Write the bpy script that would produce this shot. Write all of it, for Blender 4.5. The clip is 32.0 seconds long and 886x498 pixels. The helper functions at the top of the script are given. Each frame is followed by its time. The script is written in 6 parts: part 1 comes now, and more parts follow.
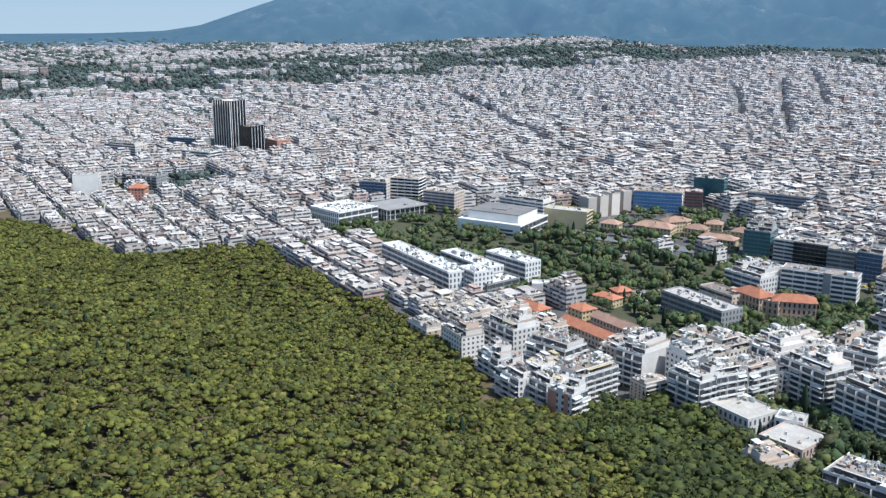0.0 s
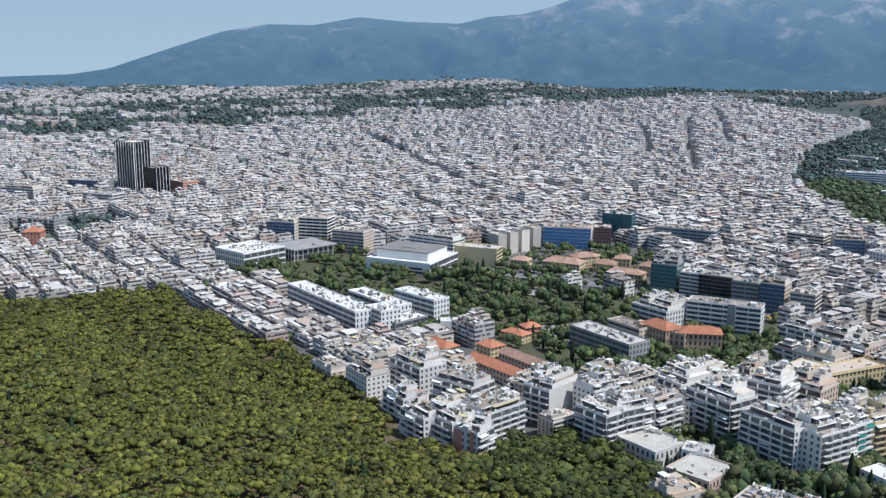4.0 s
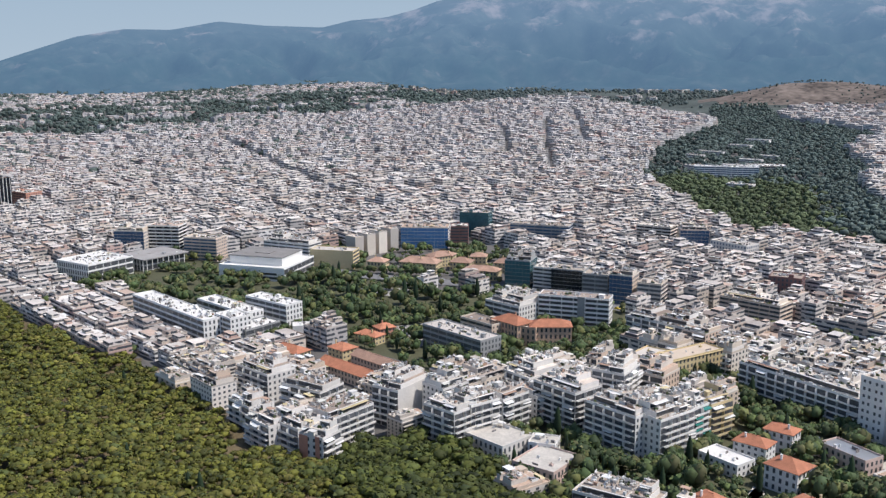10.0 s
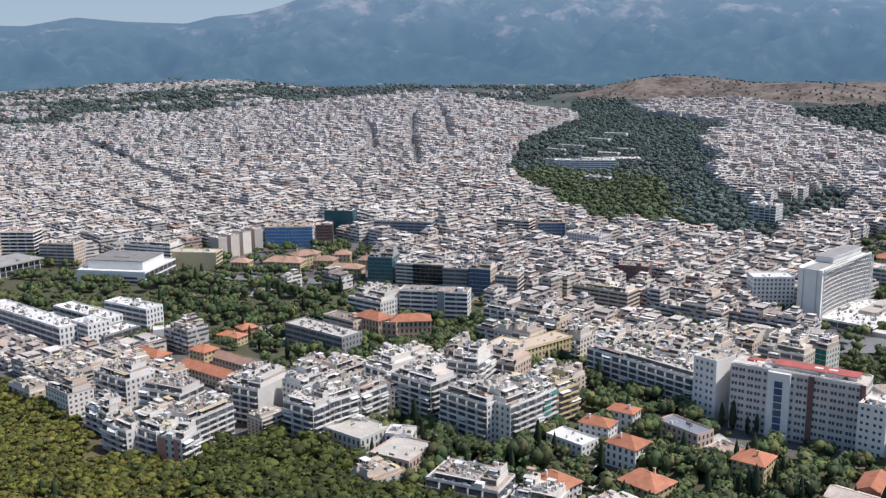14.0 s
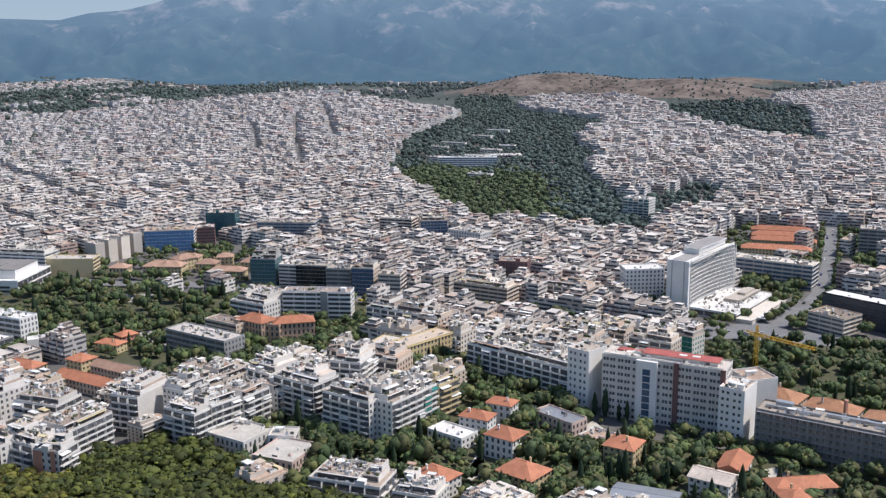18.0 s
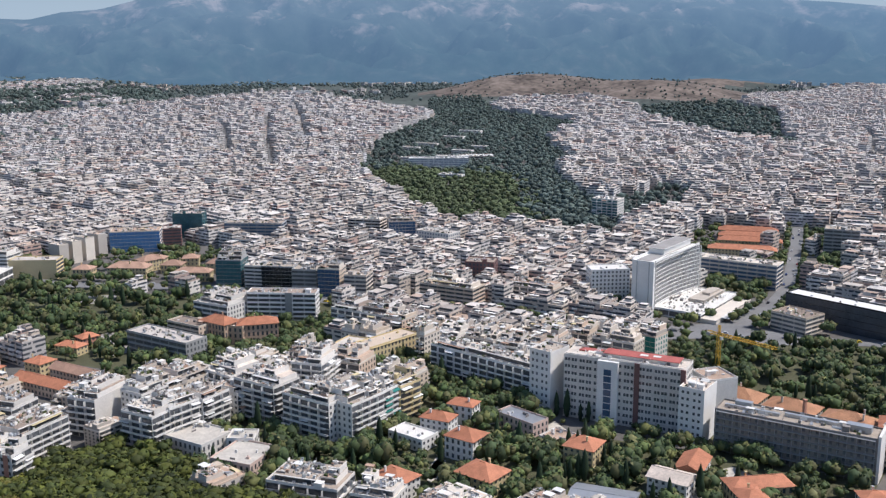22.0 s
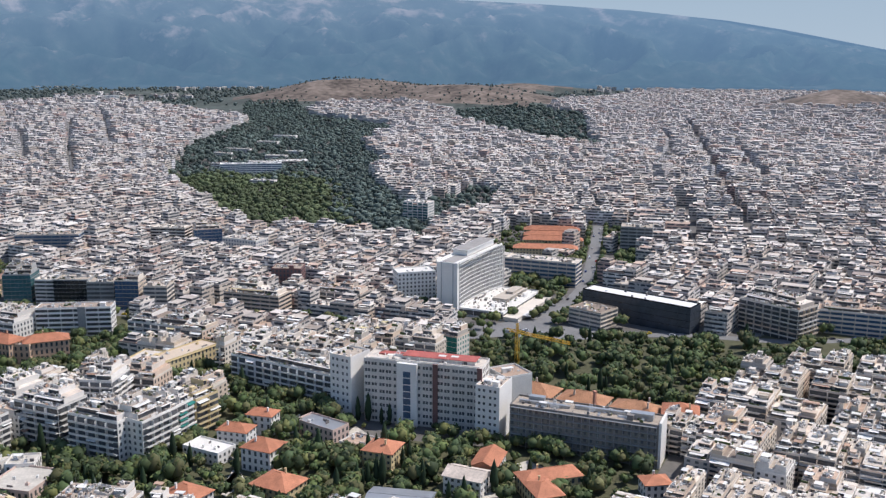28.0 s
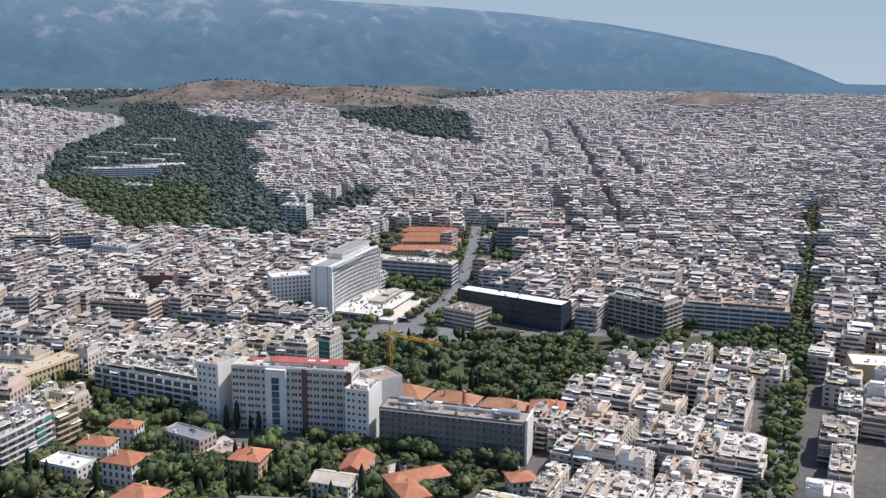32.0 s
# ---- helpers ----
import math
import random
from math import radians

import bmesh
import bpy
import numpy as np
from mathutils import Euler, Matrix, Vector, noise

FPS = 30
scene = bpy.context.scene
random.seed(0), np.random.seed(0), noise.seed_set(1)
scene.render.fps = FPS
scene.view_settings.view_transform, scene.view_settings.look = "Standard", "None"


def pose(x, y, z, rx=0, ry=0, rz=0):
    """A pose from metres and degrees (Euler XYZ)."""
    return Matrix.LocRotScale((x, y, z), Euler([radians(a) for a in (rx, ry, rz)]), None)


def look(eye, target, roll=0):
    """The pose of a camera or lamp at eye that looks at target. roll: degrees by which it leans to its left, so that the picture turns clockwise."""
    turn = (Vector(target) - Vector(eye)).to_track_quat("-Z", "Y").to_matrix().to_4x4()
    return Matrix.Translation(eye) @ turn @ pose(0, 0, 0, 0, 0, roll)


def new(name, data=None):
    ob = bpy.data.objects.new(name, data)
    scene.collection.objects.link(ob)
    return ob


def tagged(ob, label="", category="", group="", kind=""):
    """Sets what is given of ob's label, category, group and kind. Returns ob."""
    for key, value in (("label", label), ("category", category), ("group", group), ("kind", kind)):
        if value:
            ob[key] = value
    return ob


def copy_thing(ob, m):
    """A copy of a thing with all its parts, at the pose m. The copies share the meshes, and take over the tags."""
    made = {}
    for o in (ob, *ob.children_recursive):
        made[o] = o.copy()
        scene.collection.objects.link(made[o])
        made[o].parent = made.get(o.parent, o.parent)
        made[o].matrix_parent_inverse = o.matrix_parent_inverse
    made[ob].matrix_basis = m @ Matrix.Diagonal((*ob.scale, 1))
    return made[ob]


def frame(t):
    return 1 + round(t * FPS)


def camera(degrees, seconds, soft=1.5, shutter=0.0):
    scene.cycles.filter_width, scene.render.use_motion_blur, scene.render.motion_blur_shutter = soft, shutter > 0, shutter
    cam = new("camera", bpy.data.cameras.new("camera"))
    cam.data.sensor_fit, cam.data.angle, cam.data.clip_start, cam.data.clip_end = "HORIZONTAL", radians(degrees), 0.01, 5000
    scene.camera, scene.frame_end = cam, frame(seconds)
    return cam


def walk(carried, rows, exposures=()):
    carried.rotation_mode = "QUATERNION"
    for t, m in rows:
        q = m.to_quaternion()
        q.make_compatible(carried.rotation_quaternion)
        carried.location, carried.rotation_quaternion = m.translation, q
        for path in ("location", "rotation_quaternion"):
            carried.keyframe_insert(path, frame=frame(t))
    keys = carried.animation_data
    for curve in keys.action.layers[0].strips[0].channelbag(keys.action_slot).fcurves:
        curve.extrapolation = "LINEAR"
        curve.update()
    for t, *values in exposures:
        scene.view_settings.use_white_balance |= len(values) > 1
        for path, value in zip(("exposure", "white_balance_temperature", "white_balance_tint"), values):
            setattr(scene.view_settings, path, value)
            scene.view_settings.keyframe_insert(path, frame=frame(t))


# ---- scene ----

# ---- the camera: a drone that drifts sideways over the pine hill and turns to the right ----
cam = camera(48.26, 32.0, soft=1.35)
# seconds, x, y, z, heading (clockwise from +y), pitch, lean, in degrees
PATH = [
    (0.0, -0.5, -0.0, 199.8, 0.11, -14.16, 0.14),
    (0.5, 0.4, 1.2, 198.9, 1.54, -13.40, 0.14),
    (1.0, 1.4, 2.5, 198.1, 2.18, -12.62, 0.11),
    (1.5, 2.5, 3.8, 197.4, 2.11, -11.91, 0.16),
    (2.0, 3.6, 5.1, 196.6, 2.68, -11.83, 0.23),
    (2.5, 4.8, 6.4, 195.9, 3.13, -11.82, 0.25),
    (3.0, 6.0, 7.8, 195.2, 3.27, -11.77, 0.24),
    (3.5, 7.4, 9.0, 194.6, 3.75, -11.73, 0.27),
    (4.0, 8.7, 10.2, 194.0, 4.89, -11.69, 0.19),
    (4.5, 10.1, 11.3, 193.5, 5.78, -11.64, 0.12),
    (6.5, 15.7, 14.8, 191.6, 7.52, -11.58, -0.01),
    (7.0, 17.2, 15.5, 191.2, 7.74, -11.55, -0.04),
    (7.5, 18.6, 15.9, 190.9, 7.94, -11.54, -0.01),
    (8.0, 20.0, 16.1, 190.7, 8.60, -11.47, -0.13),
    (8.5, 21.4, 15.9, 190.5, 10.27, -11.49, -0.27),
    (9.0, 22.7, 15.4, 190.5, 10.91, -11.48, -0.31),
    (9.5, 24.0, 14.7, 190.5, 11.55, -11.46, -0.26),
    (10.0, 25.1, 13.7, 190.6, 12.32, -11.47, -0.34),
    (10.5, 26.2, 12.4, 190.8, 11.71, -11.49, -0.43),
    (11.0, 27.3, 10.9, 191.1, 11.11, -11.48, -0.39),
    (11.5, 28.3, 9.0, 191.5, 11.44, -11.54, -0.39),
    (12.0, 29.3, 6.7, 192.1, 12.22, -11.55, -0.46),
    (12.5, 30.2, 4.3, 192.7, 12.71, -11.59, -0.40),
    (13.0, 31.0, 1.6, 193.4, 14.65, -11.68, -0.58),
    (13.5, 31.7, -0.9, 194.1, 16.70, -11.69, -0.42),
    (14.0, 32.2, -3.1, 194.8, 19.62, -11.79, -0.49),
    (14.5, 32.5, -5.0, 195.4, 23.21, -11.92, -0.72),
    (16.5, 33.5, -10.8, 197.6, 23.60, -11.94, -0.31),
    (17.0, 33.7, -11.9, 198.0, 24.83, -11.96, -0.44),
    (17.5, 34.0, -12.8, 198.4, 25.58, -12.01, -0.38),
    (18.0, 34.3, -13.5, 198.7, 26.13, -12.05, -0.53),
    (18.5, 34.8, -13.9, 198.9, 22.55, -11.97, -0.15),
    (19.0, 35.6, -14.2, 198.9, 22.24, -12.03, -0.16),
    (19.5, 36.5, -14.4, 198.8, 22.87, -12.01, -0.24),
    (20.0, 37.5, -14.6, 198.7, 23.81, -12.04, -0.27),
    (20.5, 38.7, -14.7, 198.6, 25.51, -12.03, -0.29),
    (21.0, 39.9, -14.9, 198.4, 26.50, -12.07, -0.35),
    (21.5, 41.2, -15.1, 198.3, 26.77, -12.06, -0.38),
    (22.0, 42.4, -15.5, 198.1, 27.51, -12.01, -0.34),
    (22.5, 43.5, -16.0, 198.1, 28.67, -12.04, -0.36),
    (23.0, 44.6, -16.6, 198.1, 29.03, -11.99, -0.32),
    (23.5, 45.6, -17.2, 198.1, 30.73, -12.03, -0.29),
    (24.0, 46.6, -17.9, 198.2, 31.81, -12.02, -0.30),
    (24.5, 47.6, -18.5, 198.2, 31.18, -11.99, -0.24),
    (26.5, 52.3, -20.6, 198.0, 33.33, -11.92, 0.07),
    (27.0, 53.7, -21.1, 197.9, 34.49, -11.86, 0.12),
    (27.5, 55.3, -21.6, 197.7, 36.01, -11.79, 0.13),
    (28.0, 57.1, -22.1, 197.6, 37.73, -11.76, 0.17),
    (28.5, 58.8, -22.8, 197.4, 39.45, -11.72, 0.26),
    (29.0, 60.5, -23.6, 197.3, 40.98, -11.65, 0.23),
    (29.5, 61.9, -24.5, 197.3, 42.38, -11.66, 0.24),
    (30.0, 63.2, -25.4, 197.4, 43.54, -11.66, 0.19),
    (30.5, 64.3, -26.5, 197.5, 42.95, -11.69, 0.23),
    (31.0, 65.2, -27.7, 197.7, 41.03, -11.65, 0.48),
    (31.5, 65.9, -28.9, 198.0, 42.28, -11.65, 0.48),
    (32.0, 66.5, -30.2, 198.4, 44.15, -11.65, 0.41),
]


def heading_pose(x, y, z, yaw, pitch, lean):
    a, b = radians(yaw), radians(pitch)
    return look((x, y, z), (x + 100 * math.sin(a) * math.cos(b), y + 100 * math.cos(a) * math.cos(b), z + 100 * math.sin(b)), lean)


walk(cam, [(row[0], heading_pose(*row[1:])) for row in PATH],
     [(0, 0.2, 5800, 6), (1.5, 0.05, 5800, 6), (4.5, 0.0, 5850, 7), (8, 0.0, 6300, 12), (32, 0.0, 6300, 13)])

# ---- sky and sun: clear summer noon ----
SUN_AZ, SUN_EL = 116.0, 57.0
world = bpy.data.worlds.new("sky")
scene.world = world
world.use_nodes = True
wt = world.node_tree
sky = wt.nodes.new("ShaderNodeTexSky")
sky.sky_type = 'NISHITA'
sky.sun_disc = False
sky.sun_elevation, sky.sun_rotation = radians(SUN_EL), radians(SUN_AZ)
sky.altitude, sky.air_density, sky.dust_density, sky.ozone_density = 200, 1.0, 0.6, 2.0
wt.links.new(sky.outputs[0], wt.nodes["Background"].inputs[0])
wt.nodes["Background"].inputs[1].default_value = 0.133
lamp = bpy.data.lights.new("sun", 'SUN')
lamp.energy, lamp.angle, lamp.color = 4.3, radians(0.55), (1.0, 0.945, 0.87)
sun = new("sun", lamp)
to_sun = Vector((math.sin(radians(SUN_AZ)) * math.cos(radians(SUN_EL)), math.cos(radians(SUN_AZ)) * math.cos(radians(SUN_EL)), math.sin(radians(SUN_EL))))
sun.matrix_world = look(to_sun * 1000, (0, 0, 0))

# ---- materials ----
def material(name, colour, rough=0.8, metal=0.0, vary=0.15, scale=0.3, fine=3.0, tint=0.0, per="object", bump=0.0, colours=None, spec=0.3):
    """A painted or natural surface: two scales of noise over the base colour, and a shade for each object or island.
    colours: base colours among which each object or island takes one."""
    m = bpy.data.materials.new(name)
    m.use_nodes = True
    t = m.node_tree
    n, l = t.nodes, t.links
    b = n["Principled BSDF"]
    b.inputs["Roughness"].default_value, b.inputs["Metallic"].default_value = rough, metal
    b.inputs["Specular IOR Level"].default_value = spec
    geo = n.new("ShaderNodeNewGeometry")
    big, small = n.new("ShaderNodeTexNoise"), n.new("ShaderNodeTexNoise")
    for node, s, d in ((big, scale, 3), (small, fine, 4)):
        node.inputs["Scale"].default_value, node.inputs["Detail"].default_value = s, d
        l.new(geo.outputs["Position"], node.inputs["Vector"])
    add = n.new("ShaderNodeMath")
    add.operation = 'ADD'
    l.new(big.outputs[0], add.inputs[0])
    l.new(small.outputs[0], add.inputs[1])
    rng = n.new("ShaderNodeMapRange")
    rng.inputs[1].default_value, rng.inputs[2].default_value = 0.65, 1.35
    rng.inputs[3].default_value, rng.inputs[4].default_value = 1 - vary, 1 + vary
    l.new(add.outputs[0], rng.inputs[0])
    if per == "object":
        one = n.new("ShaderNodeObjectInfo").outputs["Random"]
    else:
        one = geo.outputs["Random Per Island"]
    if colours:
        ramp = n.new("ShaderNodeValToRGB")
        ramp.color_ramp.interpolation = 'CONSTANT'
        el = ramp.color_ramp.elements
        while len(el) < len(colours):
            el.new(0.5)
        for k, c in enumerate(colours):
            el[k].position, el[k].color = k / len(colours), (*c, 1)
        l.new(one, ramp.inputs[0])
        base = ramp.outputs[0]
    else:
        rgb = n.new("ShaderNodeRGB")
        rgb.outputs[0].default_value = (*colour, 1)
        base = rgb.outputs[0]
    mul = n.new("ShaderNodeVectorMath")
    mul.operation = 'SCALE'
    l.new(base, mul.inputs[0])
    val = rng.outputs[0]
    if tint:
        r2 = n.new("ShaderNodeMapRange")
        r2.inputs[3].default_value, r2.inputs[4].default_value = 1 - tint, 1 + tint
        fr = n.new("ShaderNodeMath")
        fr.operation = 'MULTIPLY'
        fr.inputs[1].default_value = 17.31
        l.new(one, fr.inputs[0])
        fr2 = n.new("ShaderNodeMath")
        fr2.operation = 'FRACT'
        l.new(fr.outputs[0], fr2.inputs[0])
        l.new(fr2.outputs[0], r2.inputs[0])
        pr = n.new("ShaderNodeMath")
        pr.operation = 'MULTIPLY'
        l.new(r2.outputs[0], pr.inputs[0])
        l.new(val, pr.inputs[1])
        val = pr.outputs[0]
    l.new(val, mul.inputs["Scale"])
    l.new(mul.outputs[0], b.inputs["Base Color"])
    if bump:
        bp = n.new("ShaderNodeBump")
        bp.inputs["Strength"].default_value, bp.inputs["Distance"].default_value = 0.6, bump
        l.new(small.outputs[0], bp.inputs["Height"])
        l.new(bp.outputs[0], b.inputs["Normal"])
    m["base"] = colour
    return m


def banded(m, period=3.1, low=0.32, high=0.82, dark=(0.075, 0.08, 0.09), keep=0.43, along=0.28):
    """Rows of windows and loggias on far walls: dark openings by storey, broken along the wall."""
    t = m.node_tree
    n, l = t.nodes, t.links
    b = n["Principled BSDF"]
    src = b.inputs["Base Color"].links[0].from_socket
    geo = n.new("ShaderNodeNewGeometry")
    sep = n.new("ShaderNodeSeparateXYZ")
    l.new(geo.outputs["Position"], sep.inputs[0])

    def op(kind, a, v):
        q = n.new("ShaderNodeMath")
        q.operation = kind
        l.new(a, q.inputs[0])
        if isinstance(v, float):
            q.inputs[1].default_value = v
        else:
            l.new(v, q.inputs[1])
        return q.outputs[0]
    f = op('FRACT', op('DIVIDE', sep.outputs[2], float(period)), 0.0)
    row = op('MULTIPLY', op('GREATER_THAN', f, float(low)), op('LESS_THAN', f, float(high)))
    nz = n.new("ShaderNodeTexNoise")
    nz.inputs["Scale"].default_value, nz.inputs["Detail"].default_value = along, 1
    l.new(geo.outputs["Position"], nz.inputs["Vector"])
    hole = op('MULTIPLY', row, op('GREATER_THAN', nz.outputs[0], float(keep)))
    up = n.new("ShaderNodeSeparateXYZ")
    l.new(geo.outputs["True Normal"], up.inputs[0])
    wall = op('LESS_THAN', op('ABSOLUTE', up.outputs[2], 0.0), 0.5)
    hole = op('MULTIPLY', hole, wall)
    mix = n.new("ShaderNodeMix")
    mix.data_type = 'RGBA'
    l.new(hole, mix.inputs[0])
    l.new(src, mix.inputs[6])
    mix.inputs[7].default_value = (*dark, 1)
    l.new(mix.outputs[2], b.inputs["Base Color"])
    return m


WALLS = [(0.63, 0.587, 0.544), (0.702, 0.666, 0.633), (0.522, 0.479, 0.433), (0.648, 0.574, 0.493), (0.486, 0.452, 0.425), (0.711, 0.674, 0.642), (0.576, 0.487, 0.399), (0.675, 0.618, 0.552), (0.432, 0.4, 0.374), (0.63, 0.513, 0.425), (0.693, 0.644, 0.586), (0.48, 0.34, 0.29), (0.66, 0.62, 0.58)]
ROOFS = [(0.585, 0.525, 0.466), (0.43, 0.377, 0.332), (0.662, 0.615, 0.561), (0.37, 0.32, 0.276), (0.533, 0.467, 0.403), (0.636, 0.574, 0.506), (0.31, 0.254, 0.221), (0.49, 0.369, 0.292), (0.654, 0.59, 0.529)]
NEARWALLS = [(r * 1.02, g * 0.985, b * 0.93) for r, g, b in WALLS[:11]]
NEARROOFS = [(0.581, 0.512, 0.437), (0.44, 0.37, 0.3), (0.678, 0.613, 0.543), (0.387, 0.319, 0.259), (0.546, 0.462, 0.389), (0.634, 0.563, 0.478), (0.317, 0.252, 0.203), (0.484, 0.353, 0.267), (0.66, 0.588, 0.51)]
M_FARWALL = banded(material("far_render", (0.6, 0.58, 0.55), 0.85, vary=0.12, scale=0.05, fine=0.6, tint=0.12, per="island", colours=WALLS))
# cooler, flatter copies of the wall and roof colours, with distance haze painted in
HAZYWALLS = [(r * 0.96, g * 0.97, b * 1.0) for r, g, b in WALLS]
M_HAZYWALL = banded(material("haze_tinted_render", (0.56, 0.56, 0.56), 0.85, vary=0.12, scale=0.05, fine=0.6, tint=0.12, per="island", colours=HAZYWALLS), dark=(0.15, 0.16, 0.175))
M_HAZYROOF = material("haze_tinted_roof", (0.5, 0.5, 0.5), 0.9, vary=0.2, scale=0.08, fine=0.5, tint=0.15, per="island", colours=[(r * 0.94, g * 0.95, b * 0.98) for r, g, b in ROOFS])
M_FARROOF = material("far_roof", (0.55, 0.53, 0.5), 0.9, vary=0.22, scale=0.08, fine=0.5, tint=0.15, per="island", colours=ROOFS)
M_WALL = material("painted_render", (0.62, 0.6, 0.57), 0.8, vary=0.1, scale=0.12, fine=1.4, tint=0.1, colours=NEARWALLS, bump=0.03)
M_WHITE = material("white_render", (0.72, 0.685, 0.635), 0.75, vary=0.12, scale=0.12, fine=1.2, tint=0.14, bump=0.03)
M_CLEAN = material("fresh_white_paint", (0.8, 0.775, 0.735), 0.7, vary=0.07, scale=0.1, fine=1.0, bump=0.03)
M_SCREED = material("white_roof_coating", (0.72, 0.69, 0.64), 0.85, vary=0.16, scale=0.12, fine=0.8, bump=0.03)
M_ROOF = material("roof_terrace", (0.55, 0.53, 0.5), 0.9, vary=0.25, scale=0.15, fine=0.9, tint=0.18, colours=NEARROOFS, bump=0.04)
M_GLASS = material("window_glass", (0.095, 0.1, 0.107), 0.14, vary=0.4, scale=0.2, fine=0.7, tint=0.3, spec=0.6)
M_OLDTILE = material("weathered_tiles", (0.4, 0.25, 0.18), 0.85, vary=0.28, scale=0.2, fine=1.8, tint=0.2, bump=0.1)
M_TILE = material("clay_tiles", (0.45, 0.185, 0.105), 0.8, vary=0.28, scale=0.25, fine=2.2, tint=0.15, bump=0.12)
M_CREAM = material("ochre_render", (0.62, 0.5, 0.29), 0.8, vary=0.1, scale=0.15, fine=1.2, bump=0.03)
M_GREY = material("grey_concrete", (0.33, 0.33, 0.32), 0.85, vary=0.18, scale=0.12, fine=1.1, tint=0.1, bump=0.04)
M_PINE = material("pine_needles", (0.0889, 0.098, 0.0182), 0.75, vary=0.35, scale=0.02, fine=0.25, tint=0.5, per="island", colours=[(0.114, 0.114, 0.0182), (0.0969, 0.103, 0.0205), (0.125, 0.123, 0.0194), (0.0684, 0.0821, 0.0228), (0.109, 0.114, 0.0182), (0.125, 0.112, 0.0251)])
M_LEAF = material("broad_leaves", (0.0688, 0.0961, 0.0283), 0.75, vary=0.35, scale=0.03, fine=0.3, tint=0.35, per="island", colours=[(0.0658, 0.101, 0.0344), (0.0911, 0.12, 0.0384), (0.0607, 0.086, 0.0365), (0.12, 0.127, 0.0425), (0.0759, 0.106, 0.0384), (0.115, 0.115, 0.0483), (0.0506, 0.0759, 0.0324)])
M_CYP = material("cypress_leaves", (0.022, 0.04, 0.018), 0.8, vary=0.3, scale=0.2, fine=1.0, tint=0.3)
M_BARK = material("bark", (0.12, 0.085, 0.06), 0.9, vary=0.3, scale=0.5, fine=4.0)
M_ASPH = material("asphalt", (0.2, 0.197, 0.195), 0.85, vary=0.2, scale=0.05, fine=0.6)
M_PAVE = material("paving", (0.34, 0.32, 0.3), 0.85, vary=0.2, scale=0.08, fine=0.7)
M_GROUND = material("urban_ground", (0.13, 0.122, 0.113), 0.9, vary=0.3, scale=0.02, fine=0.2)
M_SOIL = material("pine_litter", (0.13, 0.1, 0.055), 0.95, vary=0.4, scale=0.03, fine=0.4)
M_AWN = material("awning_cloth", (0.7, 0.68, 0.62), 0.85, vary=0.1, tint=0.1, colours=[(0.74, 0.73, 0.7), (0.7, 0.68, 0.6), (0.74, 0.73, 0.7), (0.62, 0.52, 0.3), (0.76, 0.75, 0.72), (0.72, 0.7, 0.66), (0.45, 0.3, 0.22), (0.74, 0.72, 0.68)])
M_GREEN = material("green_awning", (0.03, 0.19, 0.16), 0.8, vary=0.12)
M_SALMON = material("salmon_render", (0.55, 0.27, 0.19), 0.8, vary=0.12, scale=0.12, fine=1.2)
M_BLACK = material("black_glass", (0.012, 0.015, 0.02), 0.18, vary=0.3, scale=0.2, fine=0.8, spec=0.5)
M_BLUE = material("blue_glass", (0.055, 0.1, 0.17), 0.2, vary=0.25, scale=0.2, fine=0.8, spec=0.5)
M_TEAL = material("teal_glass", (0.05, 0.125, 0.14), 0.2, vary=0.25, scale=0.2, fine=0.8, spec=0.5)
M_SKYBLUE = material("bright_blue_glass", (0.09, 0.2, 0.38), 0.2, vary=0.2, scale=0.2, fine=0.8, spec=0.5)
M_STEEL = material("galvanised_metal", (0.45, 0.46, 0.47), 0.45, metal=0.6, vary=0.12)
M_REDROOF = material("red_roof_membrane", (0.42, 0.12, 0.1), 0.8, vary=0.2, scale=0.2, fine=1.0)
M_BROWN = material("brown_stone", (0.2, 0.11, 0.1), 0.8, vary=0.15, scale=0.2, fine=1.2)
M_YELLOW = material("yellow_steel", (0.62, 0.36, 0.04), 0.55, vary=0.12)
M_WARMST = material("sandstone", (0.55, 0.38, 0.27), 0.85, vary=0.2, scale=0.15, fine=1.2)
M_GRASS = material("dry_lawn", (0.09, 0.09, 0.05), 0.9, vary=0.3, scale=0.1, fine=1.0)
M_CLUTTER = material("roof_clutter", (0.6, 0.58, 0.55), 0.85, vary=0.1, scale=0.3, fine=2.0, tint=0.15, per="island", colours=[(0.75, 0.71, 0.65), (0.3, 0.27, 0.24), (0.7, 0.68, 0.64), (0.5, 0.46, 0.42), (0.16, 0.15, 0.15), (0.76, 0.75, 0.73), (0.42, 0.27, 0.19), (0.62, 0.6, 0.57), (0.09, 0.11, 0.045), (0.22, 0.2, 0.19)])
# paler and bluer than real scrub: distance haze is put into this colour
M_HAZYFOOT = material("haze_tinted_scrub", (0.11, 0.135, 0.125), 0.9, vary=0.4, scale=0.01, fine=0.1, tint=0.4, per="island")
M_DARKPINE = material("corner_pine_needles", (0.048, 0.068, 0.0176), 0.75, vary=0.35, scale=0.03, fine=0.3, tint=0.45, per="island", colours=[(0.06, 0.0736, 0.0144), (0.08, 0.0896, 0.016), (0.04, 0.0528, 0.0144), (0.068, 0.08, 0.0192)])
M_PALEROOF = material("pale_screed", (0.52, 0.48, 0.42), 0.9, vary=0.2, scale=0.2, fine=0.9, bump=0.03)
M_SLATE = material("slate_glass", (0.055, 0.065, 0.08), 0.3, vary=0.3, scale=0.2, fine=0.8, spec=0.4)
